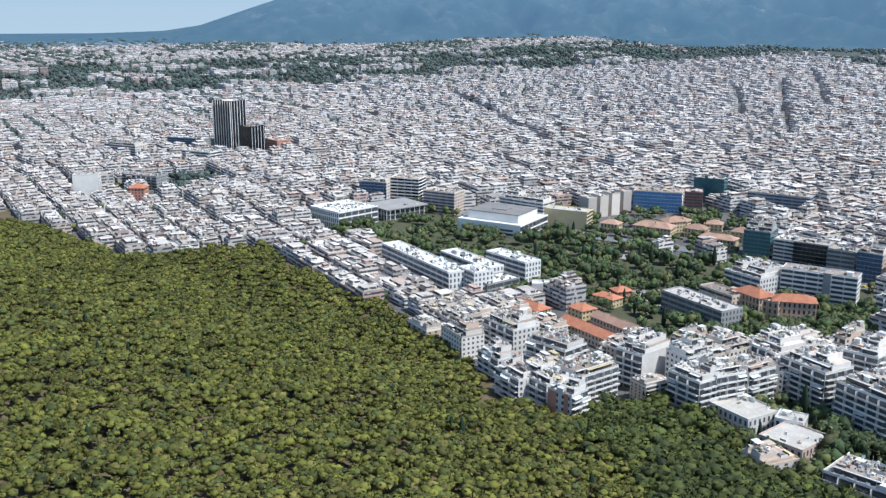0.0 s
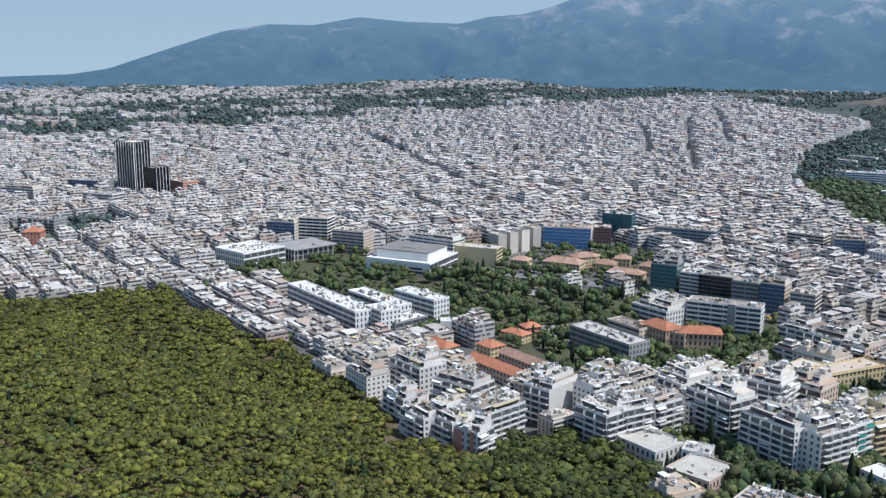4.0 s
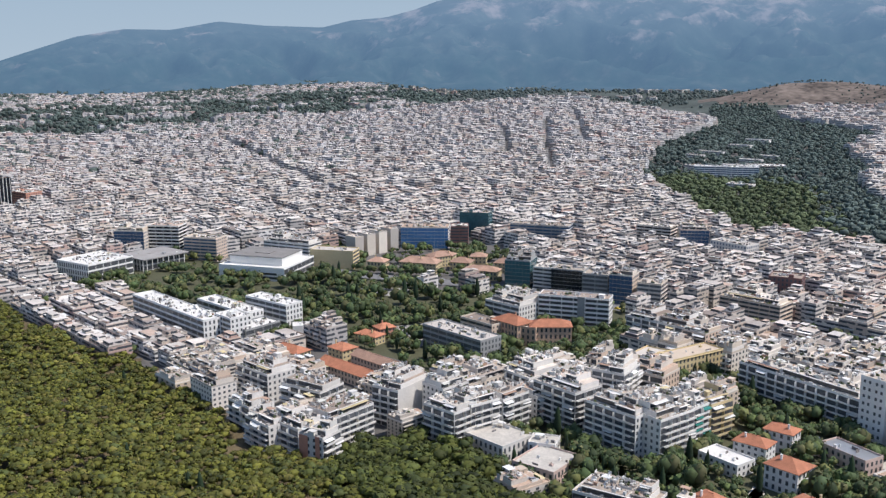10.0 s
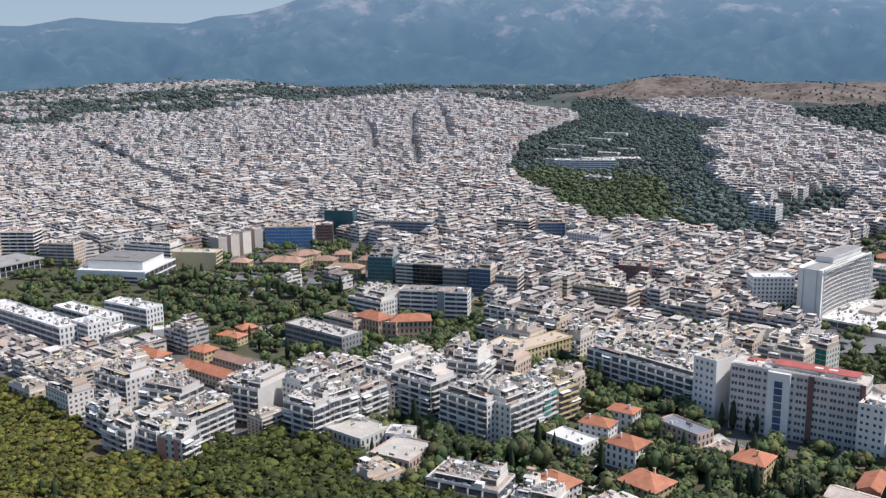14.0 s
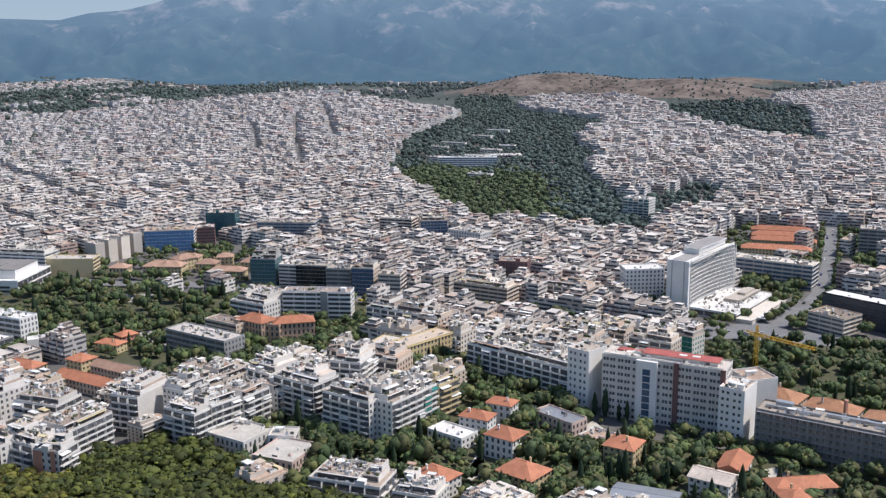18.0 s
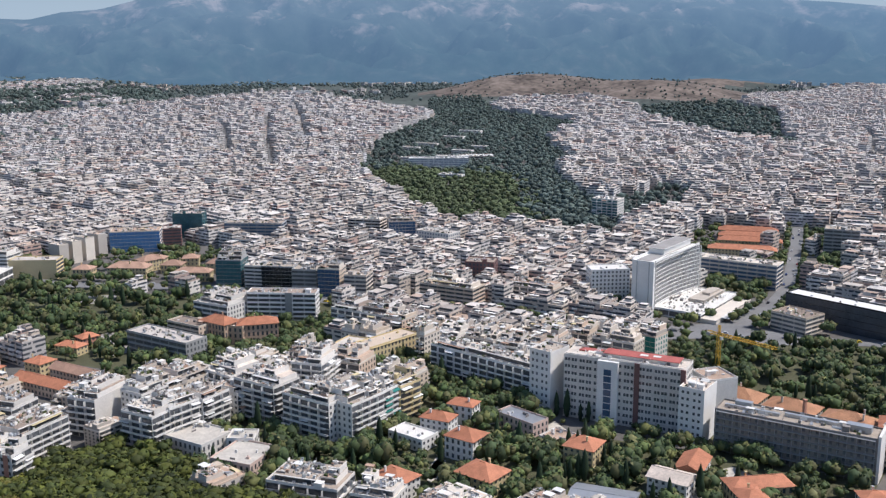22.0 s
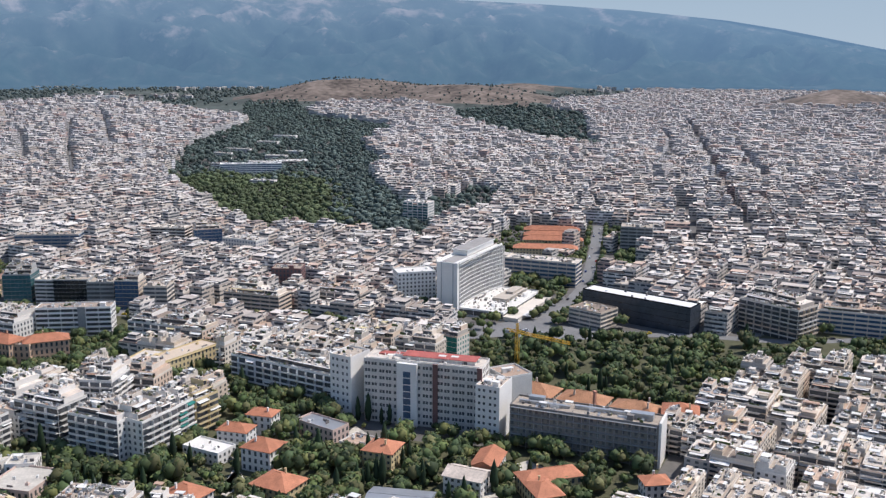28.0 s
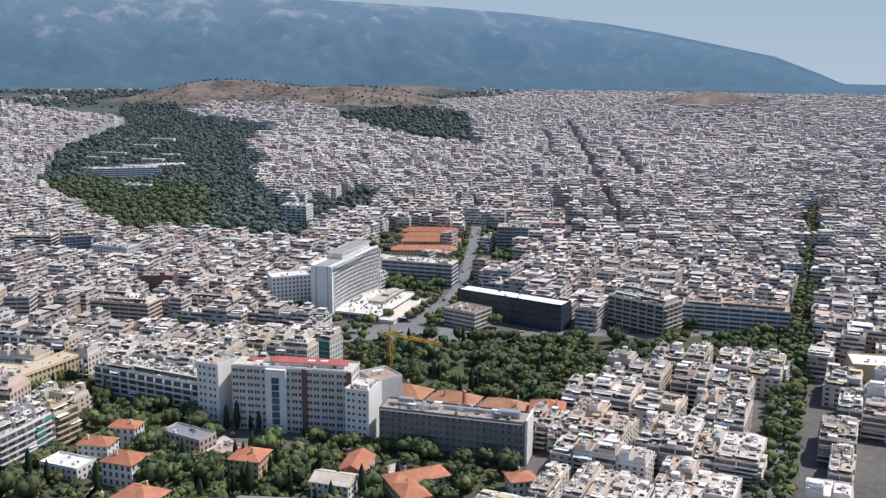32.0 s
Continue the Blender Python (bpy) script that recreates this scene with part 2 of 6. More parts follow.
M_RUST = material("rusty_old_tiles", (0.42, 0.215, 0.12), 0.85, vary=0.32, scale=0.2, fine=1.5, tint=0.15, bump=0.1)
M_PINK = material("pale_pink_render", (0.62, 0.47, 0.4), 0.8, vary=0.12, scale=0.12, fine=1.2, bump=0.03)
M_HOSP = material("stained_hospital_render", (0.66, 0.62, 0.57), 0.85, vary=0.16, scale=0.08, fine=0.9, bump=0.03)
M_SOOT = material("brown_grey_concrete", (0.24, 0.225, 0.21), 0.9, vary=0.2, scale=0.1, fine=0.8, bump=0.04)
M_CAR = material("car_paint", (0.5, 0.5, 0.5), 0.35, vary=0.05, colours=[(0.7, 0.7, 0.7), (0.05, 0.05, 0.06), (0.35, 0.36, 0.38), (0.6, 0.6, 0.6), (0.3, 0.03, 0.03), (0.04, 0.07, 0.2), (0.75, 0.55, 0.05)], spec=0.5)
M_RUBBER = material("rubber", (0.02, 0.02, 0.02), 0.8)
M_LINE = material("road_paint", (0.7, 0.7, 0.68), 0.7)
# greyed and lightened: the haze over the far woods is painted into the leaves
M_HAZYLEAF = material("haze_tinted_foliage", (0.094, 0.122, 0.106), 0.85, vary=0.35, scale=0.01, fine=0.1, tint=0.4, per="island")
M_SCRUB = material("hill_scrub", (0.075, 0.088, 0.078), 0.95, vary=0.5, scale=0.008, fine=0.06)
# olive of the pines, lifted a little to put distance haze in the colour
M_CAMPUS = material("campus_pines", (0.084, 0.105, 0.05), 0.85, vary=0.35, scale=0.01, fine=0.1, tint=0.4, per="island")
M_DRYHILL = material("dry_hillside", (0.15, 0.12, 0.1), 0.95, vary=0.8, scale=0.012, fine=0.06)

# ---- shapes of the land ----
def sstep(a, b, v):
    t = np.clip((v - a) / (b - a), 0, 1)
    return t * t * (3 - 2 * t)


def hill_depth(x, y):
    """Metres uphill from the foot of the pine hill."""
    return (135 - x) * 0.69 + (385 - y) * 0.72


def forest_depth(x, y):
    """Metres into the pine wood from its winding lower edge."""
    along = np.asarray(x) * 0.72 - np.asarray(y) * 0.69
    return hill_depth(x, y) + np.interp(along, [-710, -690, -668, -652, -600, -512, -434, -396, -358, -329, -281, -262, -240, -217, -190, -168], [0, 8, 66, 95, 78, 56, 46, 28, 18, 5, -6, 6, 44, 46, 24, 0])


def dry_hill(x, y):
    """The bare brown hill at the foot of the mountain."""
    bumps = ((54, 1890, 2210, 170, 140), (56, 1720, 2560, 200, 150), (22, 1540, 2520, 130, 100), (52, 2600, 1480, 140, 90), (34, 2330, 2500, 190, 100))
    return sum(h * np.exp(-((x - cx) ** 2 / (2.0 * sx * sx) + (y - cy) ** 2 / (2.0 * sy * sy))) for h, cx, cy, sx, sy in bumps)


# the built-up ridge in the middle of the city: bearing, distance of its crest and how far it stands over the plain
RIDGE_AZ = [-30, -17, -7, 0, 6, 10.5, 13, 16, 18.5, 21, 24, 27.6, 29.5, 32, 36, 42, 90]
RIDGE_R = [1900, 2020, 2110, 2250, 2350, 2400, 2450, 2480, 2500, 2450, 2350, 2200, 2200, 2500, 2700, 2700, 2700]
RIDGE_H = [0, 0, 0, 2, 4, 12, 26, 33, 38, 35, 26, 15, 4, 0, 0, 0, 0]


def ridge(x, y):
    r, a = np.hypot(x, y), np.degrees(np.arctan2(x, y))
    top = np.interp(a, RIDGE_AZ, RIDGE_R)
    return np.interp(a, RIDGE_AZ, RIDGE_H) * sstep(1250, top, r) * (1 - 0.85 * sstep(top, top + 480, r))


def land(x, y):
    """Height of the open ground."""
    x, y = np.asarray(x, float), np.asarray(y, float)
    r = np.hypot(x, y)
    s = hill_depth(x, y)
    hill = np.where(s > 0, 95 * (1 - np.exp(-np.maximum(s, 0) * 0.22 / 95)), 0)
    far = 1 + 0.7 * sstep(-6, 8, np.degrees(np.arctan2(x, y))) * (1 - sstep(9, 14, np.degrees(np.arctan2(x, y))))
    return 32 * far * sstep(1200, 3700, r) + hill + ridge(x, y) + dry_hill(x, y)


def inside(x, y, poly):
    """Which of the points lie in the polygon."""
    x, y = np.asarray(x, float), np.asarray(y, float)
    res = np.zeros(x.shape, bool)
    px, py = poly[-1]
    for qx, qy in poly:
        cross = ((qy > y) != (py > y)) & (x < (px - qx) * (y - qy) / (py - qy + 1e-9) + qx)
        res ^= cross
        px, py = qx, qy
    return res


rs = np.random.RandomState(11)


def mesh_from(name, verts, faces, mats, index=None, smooth=False):
    """One mesh object from arrays; all faces have the same number of corners."""
    me = bpy.data.meshes.new(name)
    faces = np.asarray(faces, np.int32)
    k = faces.shape[1]
    me.vertices.add(len(verts))
    me.vertices.foreach_set("co", np.asarray(verts, np.float32).ravel())
    me.loops.add(faces.size)
    me.loops.foreach_set("vertex_index", faces.ravel())
    me.polygons.add(len(faces))
    me.polygons.foreach_set("loop_start", np.arange(0, faces.size, k, dtype=np.int32))
    if index is not None:
        me.polygons.foreach_set("material_index", np.asarray(index, np.int32))
    me.polygons.foreach_set("use_smooth", np.full(len(faces), smooth))
    for m in mats:
        me.materials.append(m)
    me.update(calc_edges=True)
    return new(name, me)


# where the city ends: bearing and distance
EDGE_AZ = [-40, -11, -3, 7, 12, 18, 23, 28, 32, 36, 39, 41, 43.5, 45, 47, 52, 58, 62, 90]
EDGE_R = [4100, 4100, 4100, 4100, 2480, 2540, 2420, 2240, 2800, 2780, 2540, 2200, 2250, 2900, 3100, 3950, 3950, 3770, 3700]

# the ground: one sheet from under the drone to the far plain
radii = np.concatenate([[0.01], np.arange(0, 1000, 20.0)[1:], np.geomspace(1000, 4900, 46)])
az = np.radians(np.concatenate([np.arange(-40, 90, 1.0), np.arange(90, 320, 6.0)]))
gx = np.sin(az)[:, None] * radii
gy = np.cos(az)[:, None] * radii
gz = land(gx, gy)
na, nr = gx.shape
gv = np.concatenate([np.stack([gx, gy, gz], -1).reshape(-1, 3), [[0, 0, float(land(0, 0))]]])
ii, jj = np.meshgrid(np.arange(na), np.arange(nr - 1), indexing="ij")
i2 = (ii + 1) % na
gf = np.stack([ii * nr + jj, ii * nr + jj + 1, i2 * nr + jj + 1, i2 * nr + jj], -1).reshape(-1, 4)
hub = np.stack([np.arange(na) * nr, ((np.arange(na) + 1) % na) * nr, np.full(na, na * nr), np.full(na, na * nr)], -1)
ctr = gv[gf].mean(1)
ca_, cr_ = np.degrees(np.arctan2(ctr[:, 0], ctr[:, 1])), np.hypot(ctr[:, 0], ctr[:, 1])
cover = np.where(forest_depth(ctr[:, 0], ctr[:, 1]) > -12, 1, np.where(cr_ > np.interp(ca_, EDGE_AZ, EDGE_R) - 60, 2, 0))
cover = np.where(dry_hill(ctr[:, 0], ctr[:, 1]) > 14, 3, cover)
ground = mesh_from("ground", gv, gf[:, ::-1], [M_GROUND, M_SOIL, M_SCRUB, M_DRYHILL], cover, smooth=True)
tagged(ground, "dusty city ground rising into a pine hill and far plain", "ground", kind="structure")

# the mountain range behind the city
CREST = [(-60, -1.75), (-30, -1.75), (-19, -1.8), (-15.4, -1.7), (-13.4, -1.4), (-10.4, -0.4), (-7.3, 0.6), (-4.8, 1.0), (-2.3, 0.96), (0.2, 1.41), (2.7, 1.18), (5.9, 1.07),
         (7.5, 1.45), (9.4, 1.6), (11, 2.0), (12.4, 2.5), (15, 2.9), (20, 3.1), (26, 2.9), (32, 2.5), (38, 2.4), (44, 2.1), (49, 1.75), (54, 1.2), (57, 0.7), (60, 0.1),
         (63, -0.5), (65.4, -1.4), (67.5, -2.3), (75, -2.5), (95, -2.6)]
maz = np.arange(-45, 85, 0.3)
crest = np.interp(maz, [c[0] for c in CREST], [c[1] for c in CREST])
foot = 3650.0
steps = np.linspace(0, 1, 60)
mv, MH = [], 4750.0
for a, e in zip(maz, crest):
    top = 200 + MH * math.tan(radians(e)) - 44
    ca, sa = math.cos(radians(a)), math.sin(radians(a))
    for s in steps:
        r = foot + (MH - foot) * s
        x, y = sa * r, ca * r
        rise = max(top, 0) * (0.55 * s + 0.45 * s * s)
        rid = noise.fractal(Vector((x * 0.0022, y * 0.0022, 3.0)), 0.9, 2.1, 5)
        rise += (0.3 - abs(rid)) * 220 * math.sin(math.pi * min(s * 1.02, 1)) * min(1, max(top, 0) / 150)
        mv.append((x, y, max(rise, -4) + (44 if s > 0 else 15)))
mf = [(i * 60 + j, i * 60 + j + 1, (i + 1) * 60 + j + 1, (i + 1) * 60 + j) for i in range(len(maz) - 1) for j in range(59)]
M_MOUNT = bpy.data.materials.new("hazy_mountain")
M_MOUNT.use_nodes = True
mt = M_MOUNT.node_tree
mb = mt.nodes["Principled BSDF"]
mb.inputs["Roughness"].default_value = 1.0
mb.inputs["Specular IOR Level"].default_value = 0.0
mg = mt.nodes.new("ShaderNodeNewGeometry")


def mount_noise(scale, detail, rough):
    node = mt.nodes.new("ShaderNodeTexNoise")
    node.inputs["Scale"].default_value, node.inputs["Detail"].default_value, node.inputs["Roughness"].default_value = scale, detail, rough
    mt.links.new(mg.outputs["Position"], node.inputs["Vector"])
    return node.outputs[0]


def mount_ramp(src, *stops):
    node = mt.nodes.new("ShaderNodeValToRGB")
    el = node.color_ramp.elements
    while len(el) < len(stops):
        el.new(0.5)
    for e, (at, col) in zip(el, stops):
        e.position, e.color = at, (*col, 1)
    mt.links.new(src, node.inputs[0])
    return node.outputs[0]


scrub = mount_ramp(mount_noise(0.012, 8, 0.68), (0.35, (0.008, 0.02, 0.016)), (0.55, (0.022, 0.034, 0.028)), (0.74, (0.06, 0.062, 0.05)))
mz = mt.nodes.new("ShaderNodeSeparateXYZ")
mt.links.new(mg.outputs["Position"], mz.inputs[0])
mh = mt.nodes.new("ShaderNodeMapRange")
mh.inputs[1].default_value, mh.inputs[2].default_value, mh.inputs[3].default_value, mh.inputs[4].default_value = 60, 440, -0.16, 0.05
mt.links.new(mz.outputs[2], mh.inputs[0])
mad = mt.nodes.new("ShaderNodeMath")
mad.operation = 'ADD'
mt.links.new(mh.outputs[0], mad.inputs[0])
mt.links.new(mount_noise(0.0062, 10, 0.68), mad.inputs[1])
bare = mount_ramp(mad.outputs[0], (0.5, (0, 0, 0)), (0.56, (0.4, 0.4, 0.4)), (0.62, (1, 1, 1)))
mixm = mt.nodes.new("ShaderNodeMix")
mixm.data_type = 'RGBA'
mt.links.new(bare, mixm.inputs[0])
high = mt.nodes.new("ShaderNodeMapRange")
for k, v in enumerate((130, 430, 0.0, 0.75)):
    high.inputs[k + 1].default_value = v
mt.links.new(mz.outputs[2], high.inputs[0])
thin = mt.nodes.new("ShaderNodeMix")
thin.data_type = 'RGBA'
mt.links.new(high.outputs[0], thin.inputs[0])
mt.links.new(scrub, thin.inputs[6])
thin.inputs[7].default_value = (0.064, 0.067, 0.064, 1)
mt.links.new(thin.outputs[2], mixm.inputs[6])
mixm.inputs[7].default_value = (0.155, 0.13, 0.118, 1)
mt.links.new(mixm.outputs[2], mb.inputs["Base Color"])
# air haze is added as a blue glow of the slope, stronger with height
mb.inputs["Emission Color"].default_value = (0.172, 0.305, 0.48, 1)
haze_glow = mt.nodes.new("ShaderNodeMapRange")
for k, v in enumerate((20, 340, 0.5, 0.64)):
    haze_glow.inputs[k + 1].default_value = v
mt.links.new(mz.outputs[2], haze_glow.inputs[0])
# more of the haze glow towards the east
haze_glow_east = mt.nodes.new("ShaderNodeMapRange")
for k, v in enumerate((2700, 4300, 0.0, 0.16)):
    haze_glow_east.inputs[k + 1].default_value = v
mt.links.new(mz.outputs[0], haze_glow_east.inputs[0])
haze_glow_sum = mt.nodes.new("ShaderNodeMath")
haze_glow_sum.operation = 'ADD'
mt.links.new(haze_glow.outputs[0], haze_glow_sum.inputs[0])
mt.links.new(haze_glow_east.outputs[0], haze_glow_sum.inputs[1])
mt.links.new(haze_glow_sum.outputs[0], mb.inputs["Emission Strength"])
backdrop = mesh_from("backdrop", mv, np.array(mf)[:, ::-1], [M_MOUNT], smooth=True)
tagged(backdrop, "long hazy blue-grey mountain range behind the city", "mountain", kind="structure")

# the pale summer sky low over the horizon
M_SKY = bpy.data.materials.new("low_sky")
M_SKY.use_nodes = True
st_ = M_SKY.node_tree
st_.nodes.remove(st_.nodes["Principled BSDF"])
se = st_.nodes.new("ShaderNodeEmission")
sg = st_.nodes.new("ShaderNodeNewGeometry")
ss = st_.nodes.new("ShaderNodeSeparateXYZ")
st_.links.new(sg.outputs["Position"], ss.inputs[0])
sr = st_.nodes.new("ShaderNodeMapRange")
sr.inputs[1].default_value, sr.inputs[2].default_value = 0.0, 900.0
st_.links.new(ss.outputs[2], sr.inputs[0])
sc = st_.nodes.new("ShaderNodeValToRGB")
sc.color_ramp.elements[0].color, sc.color_ramp.elements[1].color = (0.45, 0.55, 0.63, 1), (0.3, 0.43, 0.56, 1)
st_.links.new(sr.outputs[0], sc.inputs[0])
st_.links.new(sc.outputs[0], se.inputs[0])
st_.links.new(se.outputs[0], st_.nodes["Material Output"].inputs[0])
sa_ = np.radians(np.arange(-60, 101, 4.0))
sv = np.concatenate([np.stack([np.sin(sa_) * 4960, np.cos(sa_) * 4960, np.full(len(sa_), zz)], 1) for zz in (-60.0, 1000.0)])
k_ = len(sa_)
sky_backdrop = mesh_from("sky_backdrop", sv, np.array([(i, i + 1, i + 1 + k_, i + k_) for i in range(k_ - 1)]), [M_SKY])
tagged(sky_backdrop, "pale blue hazy summer sky above the horizon", "sky", kind="structure")

# ---- building kit: everything is made of shaped boxes joined into one mesh a part ----
def bx(*rows):
    """Vertices and faces of boxes given as x0, x1, y0, y1, z0, z1."""
    a = np.array(rows, float)
    n = len(a)
    V = a[:, [0, 2, 4, 1, 2, 4, 1, 3, 4, 0, 3, 4, 0, 2, 5, 1, 2, 5, 1, 3, 5, 0, 3, 5]].reshape(-1, 3)
    q = np.array([[0, 3, 2, 1], [4, 5, 6, 7], [0, 1, 5, 4], [1, 2, 6, 5], [2, 3, 7, 6], [3, 0, 4, 7]])
    return V, (q[None] + (np.arange(n) * 8)[:, None, None]).reshape(-1, 4)


def root(name, x, y, turn, label, category, group="", z=None):
    ob = new(name)
    ob.matrix_world = pose(x, y, float(land(x, y)) if z is None else z, 0, 0, turn)
    return tagged(ob, label, category, group)


def part(name, vf, mat, parent, label=""):
    V, Fc = vf
    ob = mesh_from(name, V, Fc, [mat])
    ob.parent = parent
    return tagged(ob, label) if label else ob


def side_rows(side, w, d, a, b, out, z0, z1, back=0.0):
    """A box on one face of the body: from a to b along it, out metres proud."""
    if side == "F":
        return (a, b, -d / 2 - out, -d / 2 + back, z0, z1)
    if side == "B":
        return (a, b, d / 2 - back, d / 2 + out, z0, z1)
    if side == "L":
        return (-w / 2 - out, -w / 2 + back, a, b, z0, z1)
    return (w / 2 - back, w / 2 + out, a, b, z0, z1)


WIN = []


def facade(ob, q, side, style, w, d, h, st, wall, glass, first=1, awn=0.25, awnmat=None):
    """Storey by storey: rows of windows, and balconies with parapets and blinds."""
    L = (w if side in "FB" else d) / 2
    n = int(round(h / st))
    step = h / n
    for k in range(n):
        z = k * step
        if style in "bB":
            seg = max(1, int(round(2 * L / 6.5)))
            sl = 2 * L / seg
            rows = [side_rows(side, w, d, -L + i * sl + 0.22, -L + (i + 1) * sl - 0.22, 0.05, z + 0.15, z + step - 0.42, 0.1) for i in range(seg)]
            WIN.extend(rows)
            if k >= first:
                out = 1.75 if style == "b" else 1.2
                e0, e1 = -L + 0.3 + (0 if q.random() < 0.6 else 1.5), L - 0.3 - (0 if q.random() < 0.6 else 1.5)
                if e1 - e0 < 2:
                    e0, e1 = -L + 0.2, L - 0.2
                r1 = side_rows(side, w, d, e0, e1, out, z - 0.1, z + 0.12)
                s1 = side_rows(side, w, d, e0, e1, out + 0.06, z - 0.16, z + 0.85)
                # the parapet is the outer skin of the slab's edge
                if side in "FB":
                    f = s1[2] if side == "F" else s1[3] - 0.14
                    rows = [r1, (s1[0], s1[1], f, f + 0.14, s1[4], s1[5])]
                else:
                    f = s1[0] if side == "L" else s1[1] - 0.14
                    rows = [r1, (f, f + 0.14, s1[2], s1[3], s1[4], s1[5])]
                # screens between the flats
                rows += [side_rows(side, w, d, -L + i * sl - 0.07, -L + i * sl + 0.07, out - 0.1, z + 0.12, z + step - 0.2) for i in range(1, seg) if e0 < -L + i * sl < e1]
                part("balcony", bx(*rows), wall, ob)
                if q.random() < awn:
                    i = q.randrange(seg)
                    V, Fc = bx(side_rows(side, w, d, -L + i * sl + 0.4, -L + (i + 1) * sl - 0.4, out + 0.5, z + step - 0.75, z + step - 0.6))
                    ax, sg = (1, -1 if side == "F" else 1) if side in "FB" else (0, -1 if side == "L" else 1)
                    outer = V[:, ax] * sg > (d if ax else w) / 2 + 0.3
                    V[outer, 2] -= 0.55
                    part("awning", (V, Fc), awnmat or M_AWN, ob)
        elif style == "w":
            cnt = max(1, int(2 * L / 3.0))
            p = 2 * L / cnt
            rows = [side_rows(side, w, d, -L + (i + 0.5) * p - 0.65, -L + (i + 0.5) * p + 0.65, 0.04, z + 0.95, z + step - 0.6, 0.1) for i in range(cnt)]
            WIN.extend(rows)
        elif style == "v":
            # small windows in pairs between plain piers
            cnt = max(1, int(2 * L / 7.2))
            p = 2 * L / cnt
            for i in range(cnt):
                for f in (0.16, 0.36, 0.62, 0.82):
                    x = -L + (i + f) * p
                    WIN.append(side_rows(side, w, d, x - 0.62, x + 0.62, 0.04, z + 1.2, z + step - 0.95, 0.1))
            part("sill_band", bx(side_rows(side, w, d, -L, L, 0.14, z + 0.95, z + 1.15)), wall, ob)
        elif style == "r":
            seg = max(1, int(round(2 * L / 8)))
            sl = 2 * L / seg
            rows = [side_rows(side, w, d, -L + i * sl + 0.25, -L + (i + 1) * sl - 0.25, 0.04, z + 1.0, z + step - 0.5, 0.1) for i in range(seg)]
            WIN.extend(rows)
            part("ledge", bx(side_rows(side, w, d, -L, L, 0.3, z + step - 0.22, z + step - 0.02)), wall, ob)
        elif style == "g":
            cnt = max(2, int(round(2 * L / 3.2)))
            p = 2 * L / cnt
            rows = [side_rows(side, w, d, -L + i * p + 0.06, -L + (i + 1) * p - 0.06, 0.12, z + 0.25, z + step - 0.06, 0.1) for i in range(cnt)]
            WIN.extend(rows)


